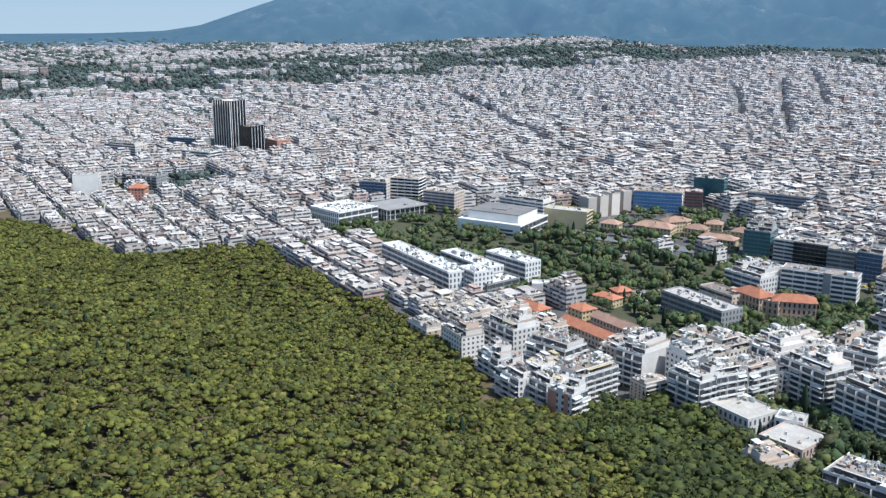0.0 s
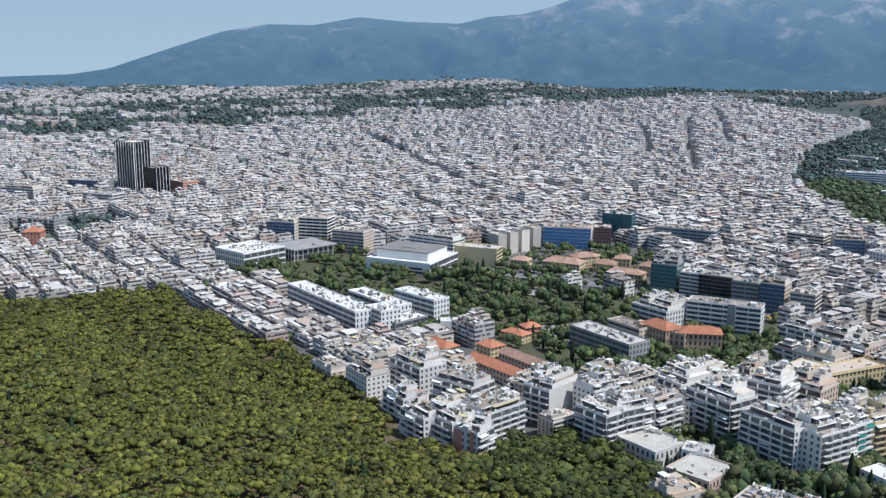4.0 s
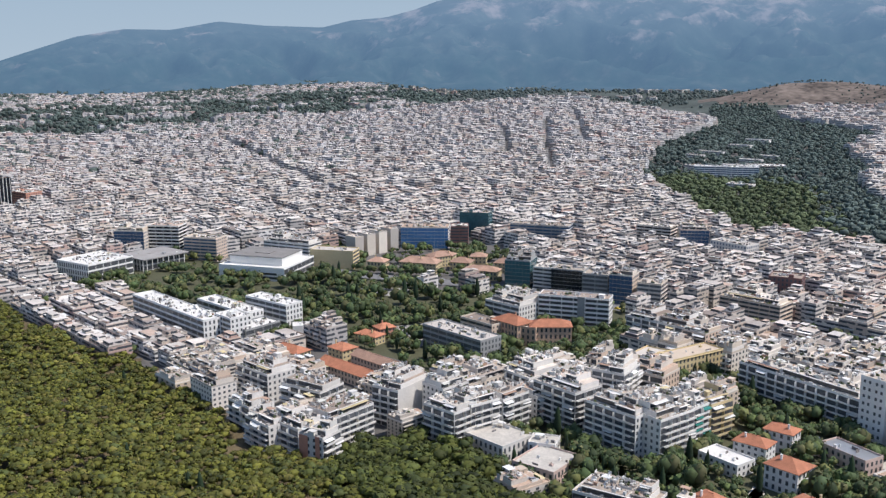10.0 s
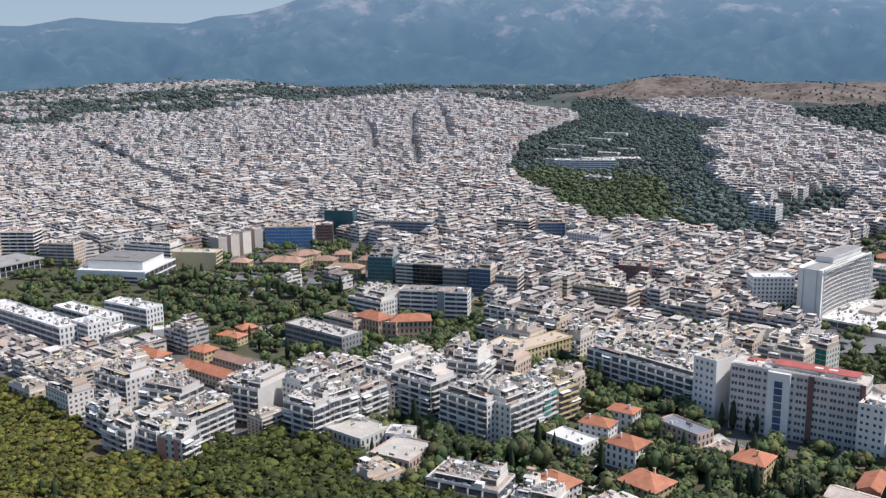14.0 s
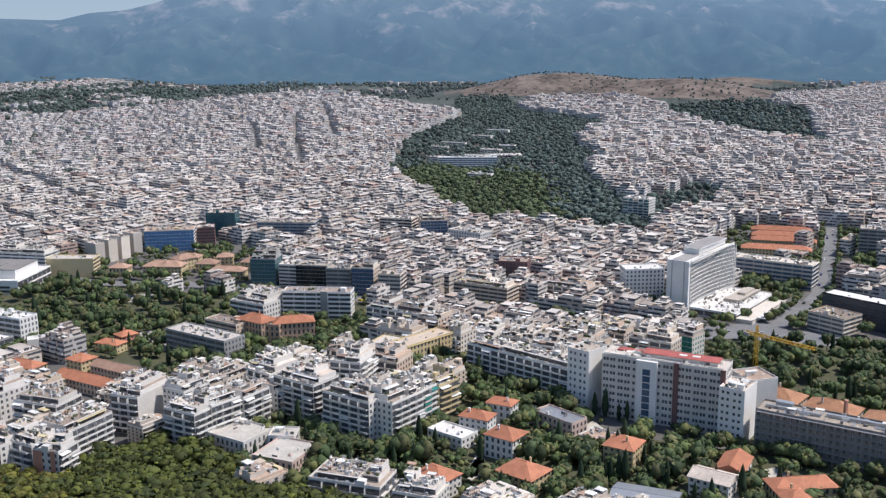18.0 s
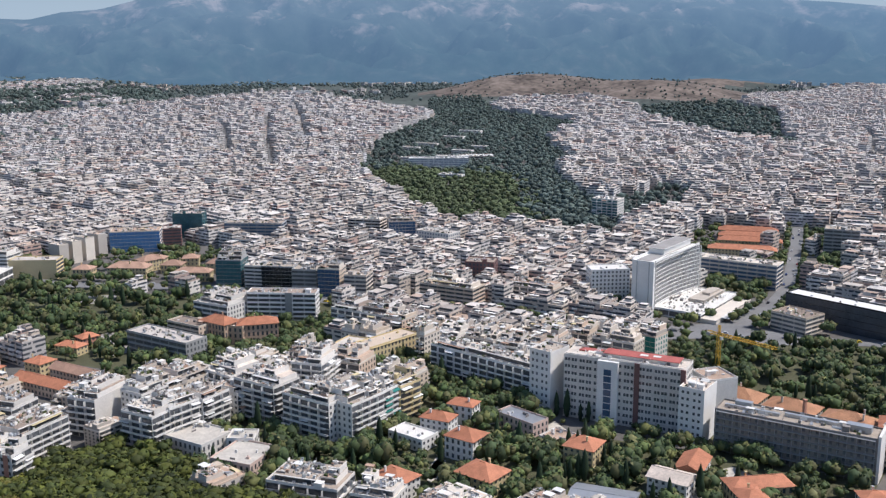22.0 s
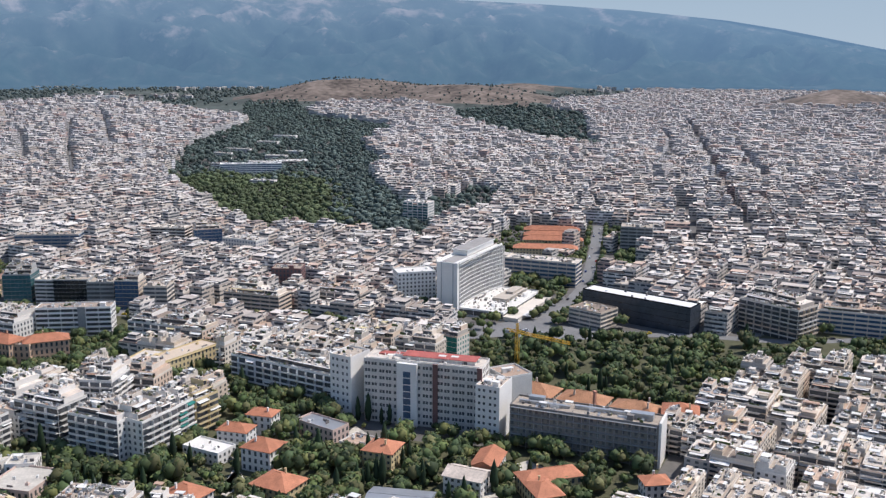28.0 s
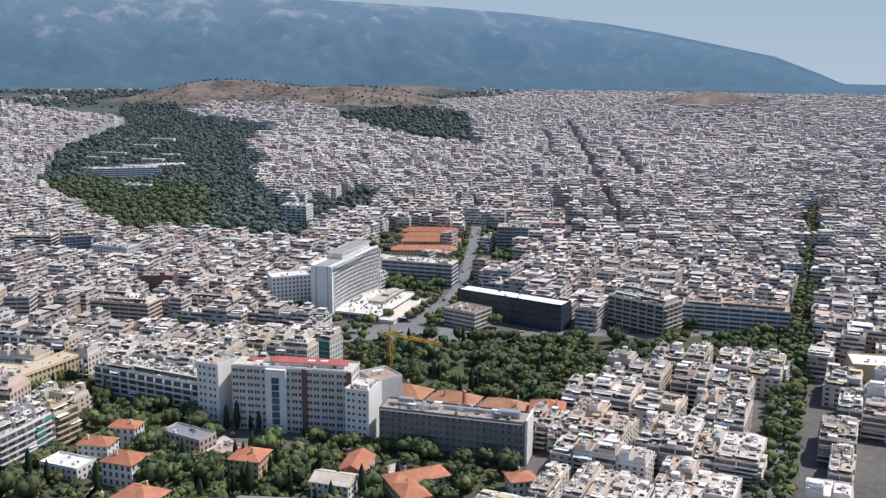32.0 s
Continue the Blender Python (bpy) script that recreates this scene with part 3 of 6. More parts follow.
def roof_kit(ob, q, w, d, h, wall, roof, pent=True, stairs=1, boxes_n=4, row=False):
    """Terrace, parapet, stepped set-back storeys, lift house and small things on the roof. row: the set-backs run on into the next house."""
    t = 0.22
    part("parapet", bx((-w / 2, w / 2, -d / 2, -d / 2 + t, h, h + 0.95), (-w / 2, w / 2, d / 2 - t, d / 2, h, h + 0.95),
                       (-w / 2, -w / 2 + t, -d / 2 + t, d / 2 - t, h, h + 0.95), (w / 2 - t, w / 2, -d / 2 + t, d / 2 - t, h, h + 0.95)), wall, ob)
    decks = [(-w / 2 + 0.3, w / 2 - 0.3, -d / 2 + 0.3, d / 2 - 0.3, h, h + 0.12)]
    zones = []           # open roof surfaces for small things: x0, x1, y0, y1, z
    if pent:
        e = w / 2 - 0.28 if row else w * q.uniform(0.41, 0.46)
        cut, back = q.uniform(-0.22, 0.22) * w, d / 2 - (0.35 if row else q.uniform(0.4, 1.6))
        panes, fronts, shade = [], [], []

        def storey(x0, x1, f, z):
            part("penthouse", bx((x0, x1, f, back, z, z + 2.75), (x0, x1, f - q.uniform(0.3, 1.3), back, z + 2.75, z + 2.93)), wall, ob)
            panes.append((x0 + 0.4, x1 - 0.4, f - 0.05, f + 0.1, z + 0.25, z + 2.35))
            decks.append((x0 + 0.15, x1 - 0.15, f - 0.2, back - 0.15, z + 2.93, z + 3.02))
            if q.random() < 0.6 and not shade:
                shade.append(part("awning", bx((x0 + q.uniform(0.3, 1.0), x1 - q.uniform(0.3, 1.0), f - q.uniform(1.9, 2.7), f - 0.02, z + 2.3, z + 2.42)), M_AWN, ob))
            return z + 3.02
        for x0, x1 in ((-e, cut - 0.06), (cut + 0.06, e)):
            f = -d / 2 + q.uniform(2.0, 0.3 * d)
            fronts.append(f)
            z = storey(x0, x1, f, h + 0.12)
            g = f + q.uniform(1.9, 0.32 * d)
            if q.random() < 0.6 and back - g > 2.5:
                y0, y1 = x0 + q.choice((0.05, 0.3)) * (x1 - x0), x1 - q.choice((0.05, 0.3)) * (x1 - x0)
                zones.append((x0, x1, f, g - 0.3, z))
                zones.append((y0, y1, g, back, storey(y0, y1, g, z)))
            else:
                zones.append((x0, x1, f, back, z))
        zones.append((-w / 2 + 0.4, w / 2 - 0.4, -d / 2 + 0.4, min(fronts) - 0.3, h + 0.12))
        tagged(part("penthouse_glazing", bx(*panes), M_GLASS, ob), kind="stuff")
    else:
        zones.append((-w * 0.44, w * 0.44, -d * 0.42, d * 0.42, h + 0.12))
    part("roof_deck", bx(*decks), roof, ob)

    def spot(a, b):
        x0, x1, y0, y1, z = q.choices(zones, [max(0.1, (k[1] - k[0]) * (k[3] - k[2])) for k in zones])[0]
        lx, ly = max(0.0, (x1 - x0) / 2 - a), max(0.0, (y1 - y0) / 2 - b)
        return (x0 + x1) / 2 + q.uniform(-lx, lx), (y0 + y1) / 2 + q.uniform(-ly, ly), z
    for k in range(stairs):
        s = q.uniform(1.2, 1.9)
        x, y, z = spot(s, s * 0.8)
        part("lift_house", bx((x - s, x + s, y - s * 0.8, y + s * 0.8, z - 0.1, z + 2.4), (x - s - 0.2, x + s + 0.2, y - s * 0.8 - 0.2, y + s * 0.8 + 0.2, z + 2.4, z + 2.6)), wall, ob)
    for k in range(boxes_n):
        kind = q.random()
        x, y, z = spot(1.6, 1.2)
        if kind < 0.35:
            V, Fc = bx((x - 0.6, x + 0.6, y - 0.9, y + 0.9, z + 0.2, z + 0.35), (x - 0.55, x + 0.55, y + 0.8, y + 1.3, z, z + 1.5))
            V[:8, 2] += np.where(V[:8, 1] > y, 0.9, 0)
            part("solar_heater", (V, Fc), M_STEEL, ob)
        elif kind < 0.65:
            part("roof_box", bx((x - 0.8, x + 0.8, y - 0.6, y + 0.6, z, z + 1.1), (x - 0.25, x + 0.25, y - 0.2, y + 0.2, z + 1.1, z + 1.7)), wall, ob)
        elif kind < 0.87:
            part("pergola", bx((x - 2, x + 2, y - 1.3, y + 1.3, z + 2.2, z + 2.35), (x - 1.9, x - 1.75, y - 1.2, y - 1.05, z, z + 2.2), (x + 1.75, x + 1.9, y - 1.2, y - 1.05, z, z + 2.2),
                               (x - 1.9, x - 1.75, y + 1.05, y + 1.2, z, z + 2.2), (x + 1.75, x + 1.9, y + 1.05, y + 1.2, z, z + 2.2)), M_AWN, ob)
        else:
            V, Fc = bx((x - 1.6, x + 1.6, y - 0.35, y + 0.35, z, z + 1.1))
            V[4:] += [[0.4, 0.1, -0.2], [-0.3, 0.1, 0.2], [-0.2, -0.1, -0.1], [0.3, -0.1, 0.1]]
            part("planter", (V, Fc), M_LEAF, ob)
    # the small clutter of a lived-in roof: tanks, aerials, screens, plant pots, low walls
    rows = []
    for k in range(int(w * d * (0.17 if pent else 0.045)) + 6 if boxes_n > 2 else 4):
        kind = q.random()
        if kind < 0.28:
            a, b, c = (q.uniform(0.8, 2.4), 0.08, q.uniform(0.7, 1.7)) if q.random() < 0.6 else (0.08, q.uniform(0.6, 1.5), q.uniform(0.7, 1.7))
        elif kind < 0.42:
            a, b, c = 0.05, 0.05, q.uniform(1.8, 3.4)
        else:
            a, b, c = q.uniform(0.2, 0.9), q.uniform(0.2, 0.7), q.uniform(0.3, 1.5)
        x, y, z = spot(a, b)
        rows.append((x - a, x + a, y - b, y + b, z - 0.05, z + c))
    tagged(part("roof_clutter", bx(*rows), M_CLUTTER, ob), kind="stuff")


def glaze(ob, glass):
    """All the small panes of one building, too small to tell apart."""
    if WIN:
        tagged(part("glazing", bx(*WIN), glass, ob), kind="stuff")
        WIN.clear()


HEROES = []          # footprints of the buildings built one by one: x, y, width, depth, turn


def claim(x, y, w, d, turn):
    HEROES.append((x, y, w / 2, d / 2, radians(turn)))


def building(name, x, y, w, d, h, turn, label, category="apartment block", sides="bwww", wall=None, roof=None, glass=None, st=3.1, seed=1, pent=True, stairs=1,
             boxes_n=4, awn=0.45, awnmat=None, group="", first=1, cornice=False, row=False):
    """One building with walls, storeys of windows or balconies (front, right, left, back), and its roof."""
    q = random.Random(seed)
    wall, roof, glass = wall or M_WHITE, roof or M_ROOF, glass or M_GLASS
    ob = root(name, x, y, turn, label, category, group)
    part("wall", bx((-w / 2, w / 2, -d / 2, d / 2, -3, h)), wall, ob)
    for s, side in zip(sides, "FRLB"):
        if s != "n":
            facade(ob, q, side, s, w, d, h, st, wall, glass, first, awn, awnmat)
    glaze(ob, glass)
    if cornice:
        part("cornice", bx((-w / 2 - 0.5, w / 2 + 0.5, -d / 2 - 0.5, d / 2 + 0.5, h - 0.35, h - 0.02)), wall, ob)
    roof_kit(ob, q, w, d, h, wall, roof, pent, stairs, boxes_n, row)
    claim(x, y, w, d, turn)
    return ob


def hip_roof(w, d, z, rise, over=0.7, gable=False):
    a, b = w / 2 + over, d / 2 + over
    k = 0 if gable else min(b, a * 0.9)
    ax = max(a - k, 0.2)
    V = np.array([(-a, -b, z), (a, -b, z), (a, b, z), (-a, b, z), (-ax, 0, z + rise), (ax, 0, z + rise), (-a, -b, z - 0.25), (a, -b, z - 0.25), (a, b, z - 0.25), (-a, b, z - 0.25)])
    Fc = np.array([(0, 1, 5, 4), (1, 2, 5, 5), (2, 3, 4, 5), (3, 0, 4, 4), (6, 7, 1, 0), (7, 8, 2, 1), (8, 9, 3, 2), (9, 6, 0, 3), (9, 8, 7, 6)])
    return V, Fc


def roof_mesh(name, V, Fc, mat, ob, label=""):
    me = bpy.data.meshes.new(name)
    me.from_pydata([tuple(v) for v in V], [], [tuple(dict.fromkeys(f)) for f in Fc.tolist()])
    me.polygons.foreach_set("use_smooth", np.zeros(len(me.polygons), bool))
    me.materials.append(mat)
    r = new(name, me)
    r.parent = ob
    return tagged(r, label) if label else r


def house(x, y, w, d, h, turn, label, wall=None, rise=None, gable=False, seed=1, name="villa", category="house", st=3.3, tile=None, sides="wwww", chimneys=1, group=""):
    """A house under a hipped or gabled roof of clay tiles, with eaves, windows and chimneys."""
    q = random.Random(seed)
    wall = wall or M_WHITE
    rise = rise or min(w, d) * 0.26
    ob = root(name, x, y, turn, label, category, group)
    part("wall", bx((-w / 2, w / 2, -d / 2, d / 2, -3, h - 0.2)), wall, ob)
    for s, side in zip(sides, "FRLB"):
        if s != "n":
            facade(ob, q, side, s, w, d, h - 0.3, st, wall, M_GLASS)
    glaze(ob, M_GLASS)
    V, Fc = hip_roof(w, d, h, rise, gable=gable)
    r = roof_mesh("roof", V, Fc, tile or M_TILE, ob, "clay tile roof")
    part("ridge", bx((-(w / 2 - (0 if gable else min(d / 2, w * 0.45))), w / 2 - (0 if gable else min(d / 2, w * 0.45)), -0.18, 0.18, h + rise - 0.08, h + rise + 0.14)), tile or M_TILE, r)
    for k in range(chimneys):
        cx, cy = q.uniform(-0.3, 0.3) * w, q.choice((-1, 1)) * 0.2 * d
        part("chimney", bx((cx - 0.4, cx + 0.4, cy - 0.35, cy + 0.35, h + rise * 0.3, h + rise + 0.9), (cx - 0.5, cx + 0.5, cy - 0.45, cy + 0.45, h + rise + 0.9, h + rise + 1.05)), wall, ob)
    claim(x, y, w, d, turn)
    return ob

# ---- trees ----
def clump_crown(seed, n, spread, height, size, flat, lumps=3):
    """A crown of lumpy boughs with many small leaf clumps on them; about 1 m in radius, scaled later."""
    q = np.random.RandomState(seed)
    vs, fs, base, cen = [], [], 0, []
    bm = bmesh.new()
    bmesh.ops.create_icosphere(bm, subdivisions=1, radius=1.0)
    cv0 = np.array([v.co[:] for v in bm.verts])
    cf0 = np.array([[v.index for v in f.verts] for f in bm.faces])
    bm.free()
    for k in range(lumps):
        a = 6.283 * k / lumps + q.rand()
        far = 0.0 if lumps == 1 else 0.42 + 0.2 * q.rand()
        rad = 1.0 if lumps == 1 else 0.56 + 0.16 * q.rand()
        c = np.array([math.cos(a) * far * spread, math.sin(a) * far * spread, height + 0.3 * flat * (q.rand() - 0.3)])
        jag = 0.66 + 0.56 * q.rand(len(cv0), 1)
        vs.append(cv0 * jag * [rad * spread, rad * spread, rad * flat * 1.1] + c)
        fs.append(cf0 + base)
        base += len(cv0)
        cen.append((c, rad))
    d = q.normal(size=(n, 3))
    d /= np.linalg.norm(d, axis=1)[:, None]
    d[:, 2] = np.abs(d[:, 2]) - 0.3 * (q.rand(n) < 0.4)
    own = q.randint(lumps, size=n)
    c = np.array([cen[k][0] for k in own]) + d * (0.92 + 0.25 * q.rand(n))[:, None] * np.array([cen[k][1] for k in own])[:, None] * [spread, spread, flat]
    u = q.normal(size=(n, 3))
    u /= np.linalg.norm(u, axis=1)[:, None]
    w = np.cross(u, d + 0.5 * q.normal(size=(n, 3)))
    w /= np.linalg.norm(w, axis=1)[:, None] + 1e-9
    s = size * (0.5 + 0.8 * q.rand(n))[:, None]
    tri = np.stack([c + u * s, c - u * s * 0.6 + w * s, c - u * s * 0.6 - w * s], 1)
    vs.append(tri.reshape(-1, 3))
    fs.append(base + np.arange(3 * n).reshape(-1, 3))
    return np.concatenate(vs), np.concatenate(fs)


def scatter(name, kinds, xy, z, size, mats, squash=None):
    """Many trees joined into one sheet of foliage."""
    vv, ff, off = [], [], 0
    pick = rs.randint(len(kinds), size=len(xy))
    turn = rs.rand(len(xy)) * 6.283
    for k, (tv, tf) in enumerate(kinds):
        m = pick == k
        cnt = m.sum()
        if not cnt:
            continue
        c, s = np.cos(turn[m])[:, None], np.sin(turn[m])[:, None]
        sz = size[m][:, None]
        X = (tv[None, :, 0] * c - tv[None, :, 1] * s) * sz + xy[m, 0][:, None]
        Y = (tv[None, :, 0] * s + tv[None, :, 1] * c) * sz + xy[m, 1][:, None]
        Z = tv[None, :, 2] * sz + z[m][:, None]
        vv.append(np.stack([X, Y, Z], -1).reshape(-1, 3))
        ff.append((tf[None] + (np.arange(cnt) * len(tv))[:, None, None] + off).reshape(-1, 3))
        off += cnt * len(tv)
    return mesh_from(name, np.concatenate(vv), np.concatenate(ff), mats, smooth=True)


PINES = [clump_crown(k, 40, 1.05, 1.2, 0.22, 0.62) for k in range(9)]
BROAD = [clump_crown(20 + k, 64, 1.0, 1.15, 0.19, 0.95, 4) for k in range(7)]
SMALL = [clump_crown(40 + k, 16, 1.0, 1.1, 0.3, 0.8, 1) for k in range(6)]


def jitter_grid(x0, x1, y0, y1, step):
    gx, gy = np.meshgrid(np.arange(x0, x1, step), np.arange(y0, y1, step))
    p = np.stack([gx.ravel(), gy.ravel()], 1)
    return p + (rs.rand(len(p), 2) - 0.5) * step * 0.95


# the pine wood on the hill
p = jitter_grid(-420, 200, 120, 860, 4.5)
s = forest_depth(p[:, 0], p[:, 1]) + 4 * np.sin(p[:, 0] * 0.13 + 1)
azp = np.degrees(np.arctan2(p[:, 0] - 20, p[:, 1]))
hero_near = np.zeros(len(p), bool)
for hx, hy, hw, hd in ((45, 470, 26, 20), (73, 474, 20, 16), (61, 446, 10, 9), (147, 447, 18, 18), (160, 414, 17, 17), (165, 433, 10, 10), (128, 464, 16, 16), (186, 367, 18, 18), (208, 338, 14, 14)):
    hero_near |= (np.abs(p[:, 0] - hx) < hw) & (np.abs(p[:, 1] - hy) < hd)
keep = ~hero_near & (s > 0) & (s < 330) & (azp > -29) & (azp < 36) & (np.hypot(p[:, 0], p[:, 1]) > 190) & (rs.rand(len(p)) < 0.9)
p = p[keep]
near_corner = (p[:, 0] > 62 + 12 * np.sin(p[:, 1] * 0.06)) & (forest_depth(p[:, 0], p[:, 1]) < 85)
corner = p[near_corner]
p = p[~near_corner]
tagged(scatter("pine_wood", PINES, corner, land(corner[:, 0], corner[:, 1]) + 1.8, 2.2 + 3.2 * rs.rand(len(corner)), [M_DARKPINE]), "deeper green pines at the corner of the wood", "wood", kind="stuff")
pine_wood = scatter("pine_wood", PINES, p, land(p[:, 0], p[:, 1]) + 1.5, 1.7 + 2.3 * rs.rand(len(p)) ** 1.5, [M_PINE])
tagged(pine_wood, "dense olive-green pine wood covering the hillside", "wood", kind="stuff")

PARKS = {
    "campus_wood": [(1040, 1940), (760, 1620), (602, 1340), (565, 1145), (520, 948), (525, 886), (550, 870), (590, 825), (607, 790), (640, 752), (700, 822), (758, 951), (847, 1170), (957, 1293), (1092, 1560), (1330, 1805), (1308, 2114), (1420, 2400), (1300, 2480), (1160, 2200)],
    "central_park": [(100, 863), (128, 851), (160, 800), (217, 737), (198, 682), (158, 692), (147, 636), (185, 601), (131, 589), (107, 619), (75, 667), (70, 713), (73, 821)],
    "mansion_garden": [(184, 595), (238, 598), (273, 599), (291, 622), (287, 638), (242, 609), (204, 614)],
    "avenue_park": [(458, 490), (503, 465), (587, 383), (621, 337), (691, 262), (634, 234), (554, 316), (491, 281), (493, 303), (470, 352), (441, 438)],
    "villa_garden": [(219, 457), (274, 458), (305, 504), (329, 503), (339, 442), (315, 400), (318, 378), (352, 338), (365, 321), (392, 283), (366, 259), (211, 335), (169, 405), (183, 436)],
    "hospital_garden": [(423, 411), (459, 426), (577, 332), (469, 293), (432, 274), (399, 257), (377, 244), (362, 254), (358, 278), (362, 321), (366, 326)],
    "cypress_garden": [(91, 477), (116, 475), (129, 453), (141, 411), (155, 389), (200, 378), (234, 422), (216, 429), (202, 459), (184, 479), (183, 496)],
    "green_belt": [(d * math.sin(radians(a)), d * math.cos(radians(a))) for a, d in ((-30, 1900), (-17, 2030), (-7, 2130), (0, 2270), (6, 2370), (10, 2420), (13, 2470), (14.5, 2800), (12, 3350), (9, 3450), (5, 3280), (0, 3120), (-5, 3050), (-10, 2980), (-17, 2880), (-30, 2800))],
    "hill_wood": [(1540, 1860), (1660, 1990), (1900, 1960), (1890, 1760), (1500, 1360), (1396, 1188), (1386, 1315), (1430, 1540)],
    "embassy_trees": [(-121, 884), (-71, 881), (-10, 829), (9, 812), (-30, 856), (-50, 857), (-56, 816), (-90, 829)],
    "north_trees": [(-333, 1110), (-271, 1143), (-234, 1087), (-254, 1025), (-277, 969), (-305, 998)],
}
PARKS["mansion_grove"] = [(129, 606), (169, 631), (177, 600), (201, 621), (229, 607), (247, 613), (274, 621), (276, 583), (245, 545), (239, 567), (238, 588), (213, 581), (178, 574), (149, 571)]
PARKS["school_garden"] = [(250, 542), (274, 530), (301, 529), (301, 510), (323, 517), (347, 468), (327, 429), (289, 421), (285, 467), (257, 492), (239, 491)]
PARKS["museum_grove"] = [(466, 424), (504, 437), (546, 420), (599, 394), (615, 363), (645, 363), (673, 370), (689, 361), (739, 300), (669, 257), (612, 235), (600, 264), (587, 295), (564, 321), (516, 302), (472, 287), (484, 305), (483, 342), (479, 385)]
PARKS["wing_garden"] = [(355, 304), (387, 313), (400, 267), (392, 249), (378, 244), (335, 281)]
PARKS["street_grove"] = [(500, 192), (563, 216), (613, 234), (637, 227), (733, 269), (720, 275), (640, 240), (560, 208), (500, 184)]
PARKS["institute_garden"] = [(112, 548), (138, 540), (160, 532), (176, 538), (196, 545), (224, 548), (246, 545), (244, 584), (205, 600), (150, 612), (128, 600), (118, 575)]
PARKS["south_garden"] = [(262, 300), (288, 240), (325, 225), (347, 236), (352, 252), (372, 262), (360, 300), (300, 320)]
PARKS["wood_foot"] = [(128, 470), (140, 455), (152, 400), (205, 372), (180, 340), (150, 390), (132, 420)]
PARKS["campus_foot"] = [(623, 861),  (679, 894),  (815, 965),  (912, 1016),  (920, 950),  (803, 857),  (707, 825),  (638, 812)]
PARKS["avenue_verge"] = [(567, 557), (607, 527), (776, 664), (695, 610), (627, 618)]
PARKS["east_verge"] = [(658, 529), (686, 507), (856, 681), (852, 704)]
# open asphalt where nothing grows
PLAZAS = [[(478, 506), (518, 494), (556, 518), (601, 524), (590, 505), (530, 479), (558, 435), (579, 416), (570, 409), (495, 448), (493, 466), (471, 492)],
          [(577, 503), (612, 520), (654, 548), (660, 538), (620, 510), (590, 490)]]
YARDS = [[(304, 385), (321, 393), (319, 375), (305, 365)], [(290, 421), (306, 426), (296, 404), (285, 406)], [(231, 366), (245, 382), (247, 376), (234, 360)], [(229, 366), (248, 383), (245, 370), (230, 358)], [(306, 384), (319, 385), (309, 361), (298, 360)], [(345, 307), (363, 306), (364, 291), (344, 286)], [(282, 422), (296, 423), (295, 409), (281, 409)], [(317, 289), (335, 298), (331, 287), (317, 277)]]
# open ground with few trees, where only single buildings stand
GROUNDS = {
    "institution_grounds": [(-146, 886), (-1, 939), (151, 942), (140, 850), (91, 827), (70, 660), (80, 640), (27, 634), (-7, 679), (-52, 760), (-57, 826)],
    "office_grounds": [(142, 605), (183, 591), (274, 606), (301, 657), (323, 721), (265, 758), (219, 756), (158, 692)],
    "hotel_plaza": [(465, 570), (506, 574), (573, 557), (648, 549), (632, 490), (606, 393), (593, 383), (464, 480), (477, 509), (468, 552)],
    "avenue_front": [(150, 838), (165, 814), (240, 744), (262, 765), (262, 835), (215, 872)],
    "ministry_yard": [(148, 868), (262, 833), (305, 905), (262, 938), (180, 942)],
    "barrack_yard": [(655, 600), (805, 730), (760, 775), (630, 660)],
    "hospital_court": [(314, 408), (339, 443), (456, 428), (479, 317), (451, 287), (399, 257), (353, 311)],
}

# ---- the buildings that stand out, from the wood's edge outwards ----
U = "apartment block"
# blocks along the lower edge of the wood
building("apartment_block", 39, 474, 21, 14, 15, -60, "white four-storey apartment block with a small terrace on the wood's edge", U, "bwbw", seed=2)
building("apartment_block", 52, 466, 20, 15, 16, -56, "white apartment block with blue-shaded balconies beside the pines", U, "bwww", seed=3)
building("apartment_block", 61, 446, 14, 13, 16, -45, "apartment block with salmon-pink corner panels beside the pines", U, "wbww", seed=4)
part("corner_panel", bx((-7.1, -2, -6.7, -6.45, 3, 16), (2.5, 5, -6.7, -6.45, 6, 16.6)), M_SALMON, bpy.data.objects["apartment_block.002"], "salmon-pink render panel")
building("apartment_block", 73, 474, 30, 18, 18, 37, "white apartment block with deep rounded dark balconies above the pines", U, "bwww", seed=5, awn=0.1)
building("apartment_block", 41, 554, 29, 19, 16, -57, "white apartment block with a bare roof terrace", U, "bwww", seed=6)
building("apartment_block", 64, 522, 28, 19, 15, -47, "pale apartment block with long curved balconies", U, "bbww", seed=7)
building("apartment_block", 30, 508, 20, 12, 13, -60, "small pale block with ochre roof awnings by the wood", U, "bwww", seed=8)
building("apartment_block", 12, 544, 24, 15, 14, -61, "cream three-storey block with cluttered terraces by the wood", U, "wwww", wall=M_WALL, seed=9)
building("apartment_block", 108, 499, 17, 26, 20, -48, "white apartment block with a blank bright end wall", U, "bnww", seed=10, stairs=2)
building("apartment_block", 130, 490, 18, 16, 21, 30, "white apartment block with a planted pink roof terrace", U, "bwww", seed=31, boxes_n=7)
building("apartment_block", 128, 464, 21, 20, 19, -57, "white corner apartment block with blue-shaded long balconies", U, "bbww", seed=11, awn=0.5)
building("apartment_block", 140, 466, 18, 16, 20, 24, "apartment block with wide cream balconies and lowered awnings", U, "bwww", seed=12, awn=0.7)
building("apartment_block", 157, 474, 19, 17, 19, 30, "apartment block with an ochre awning and stepped terraces", U, "bwww", seed=13, awn=0.7)
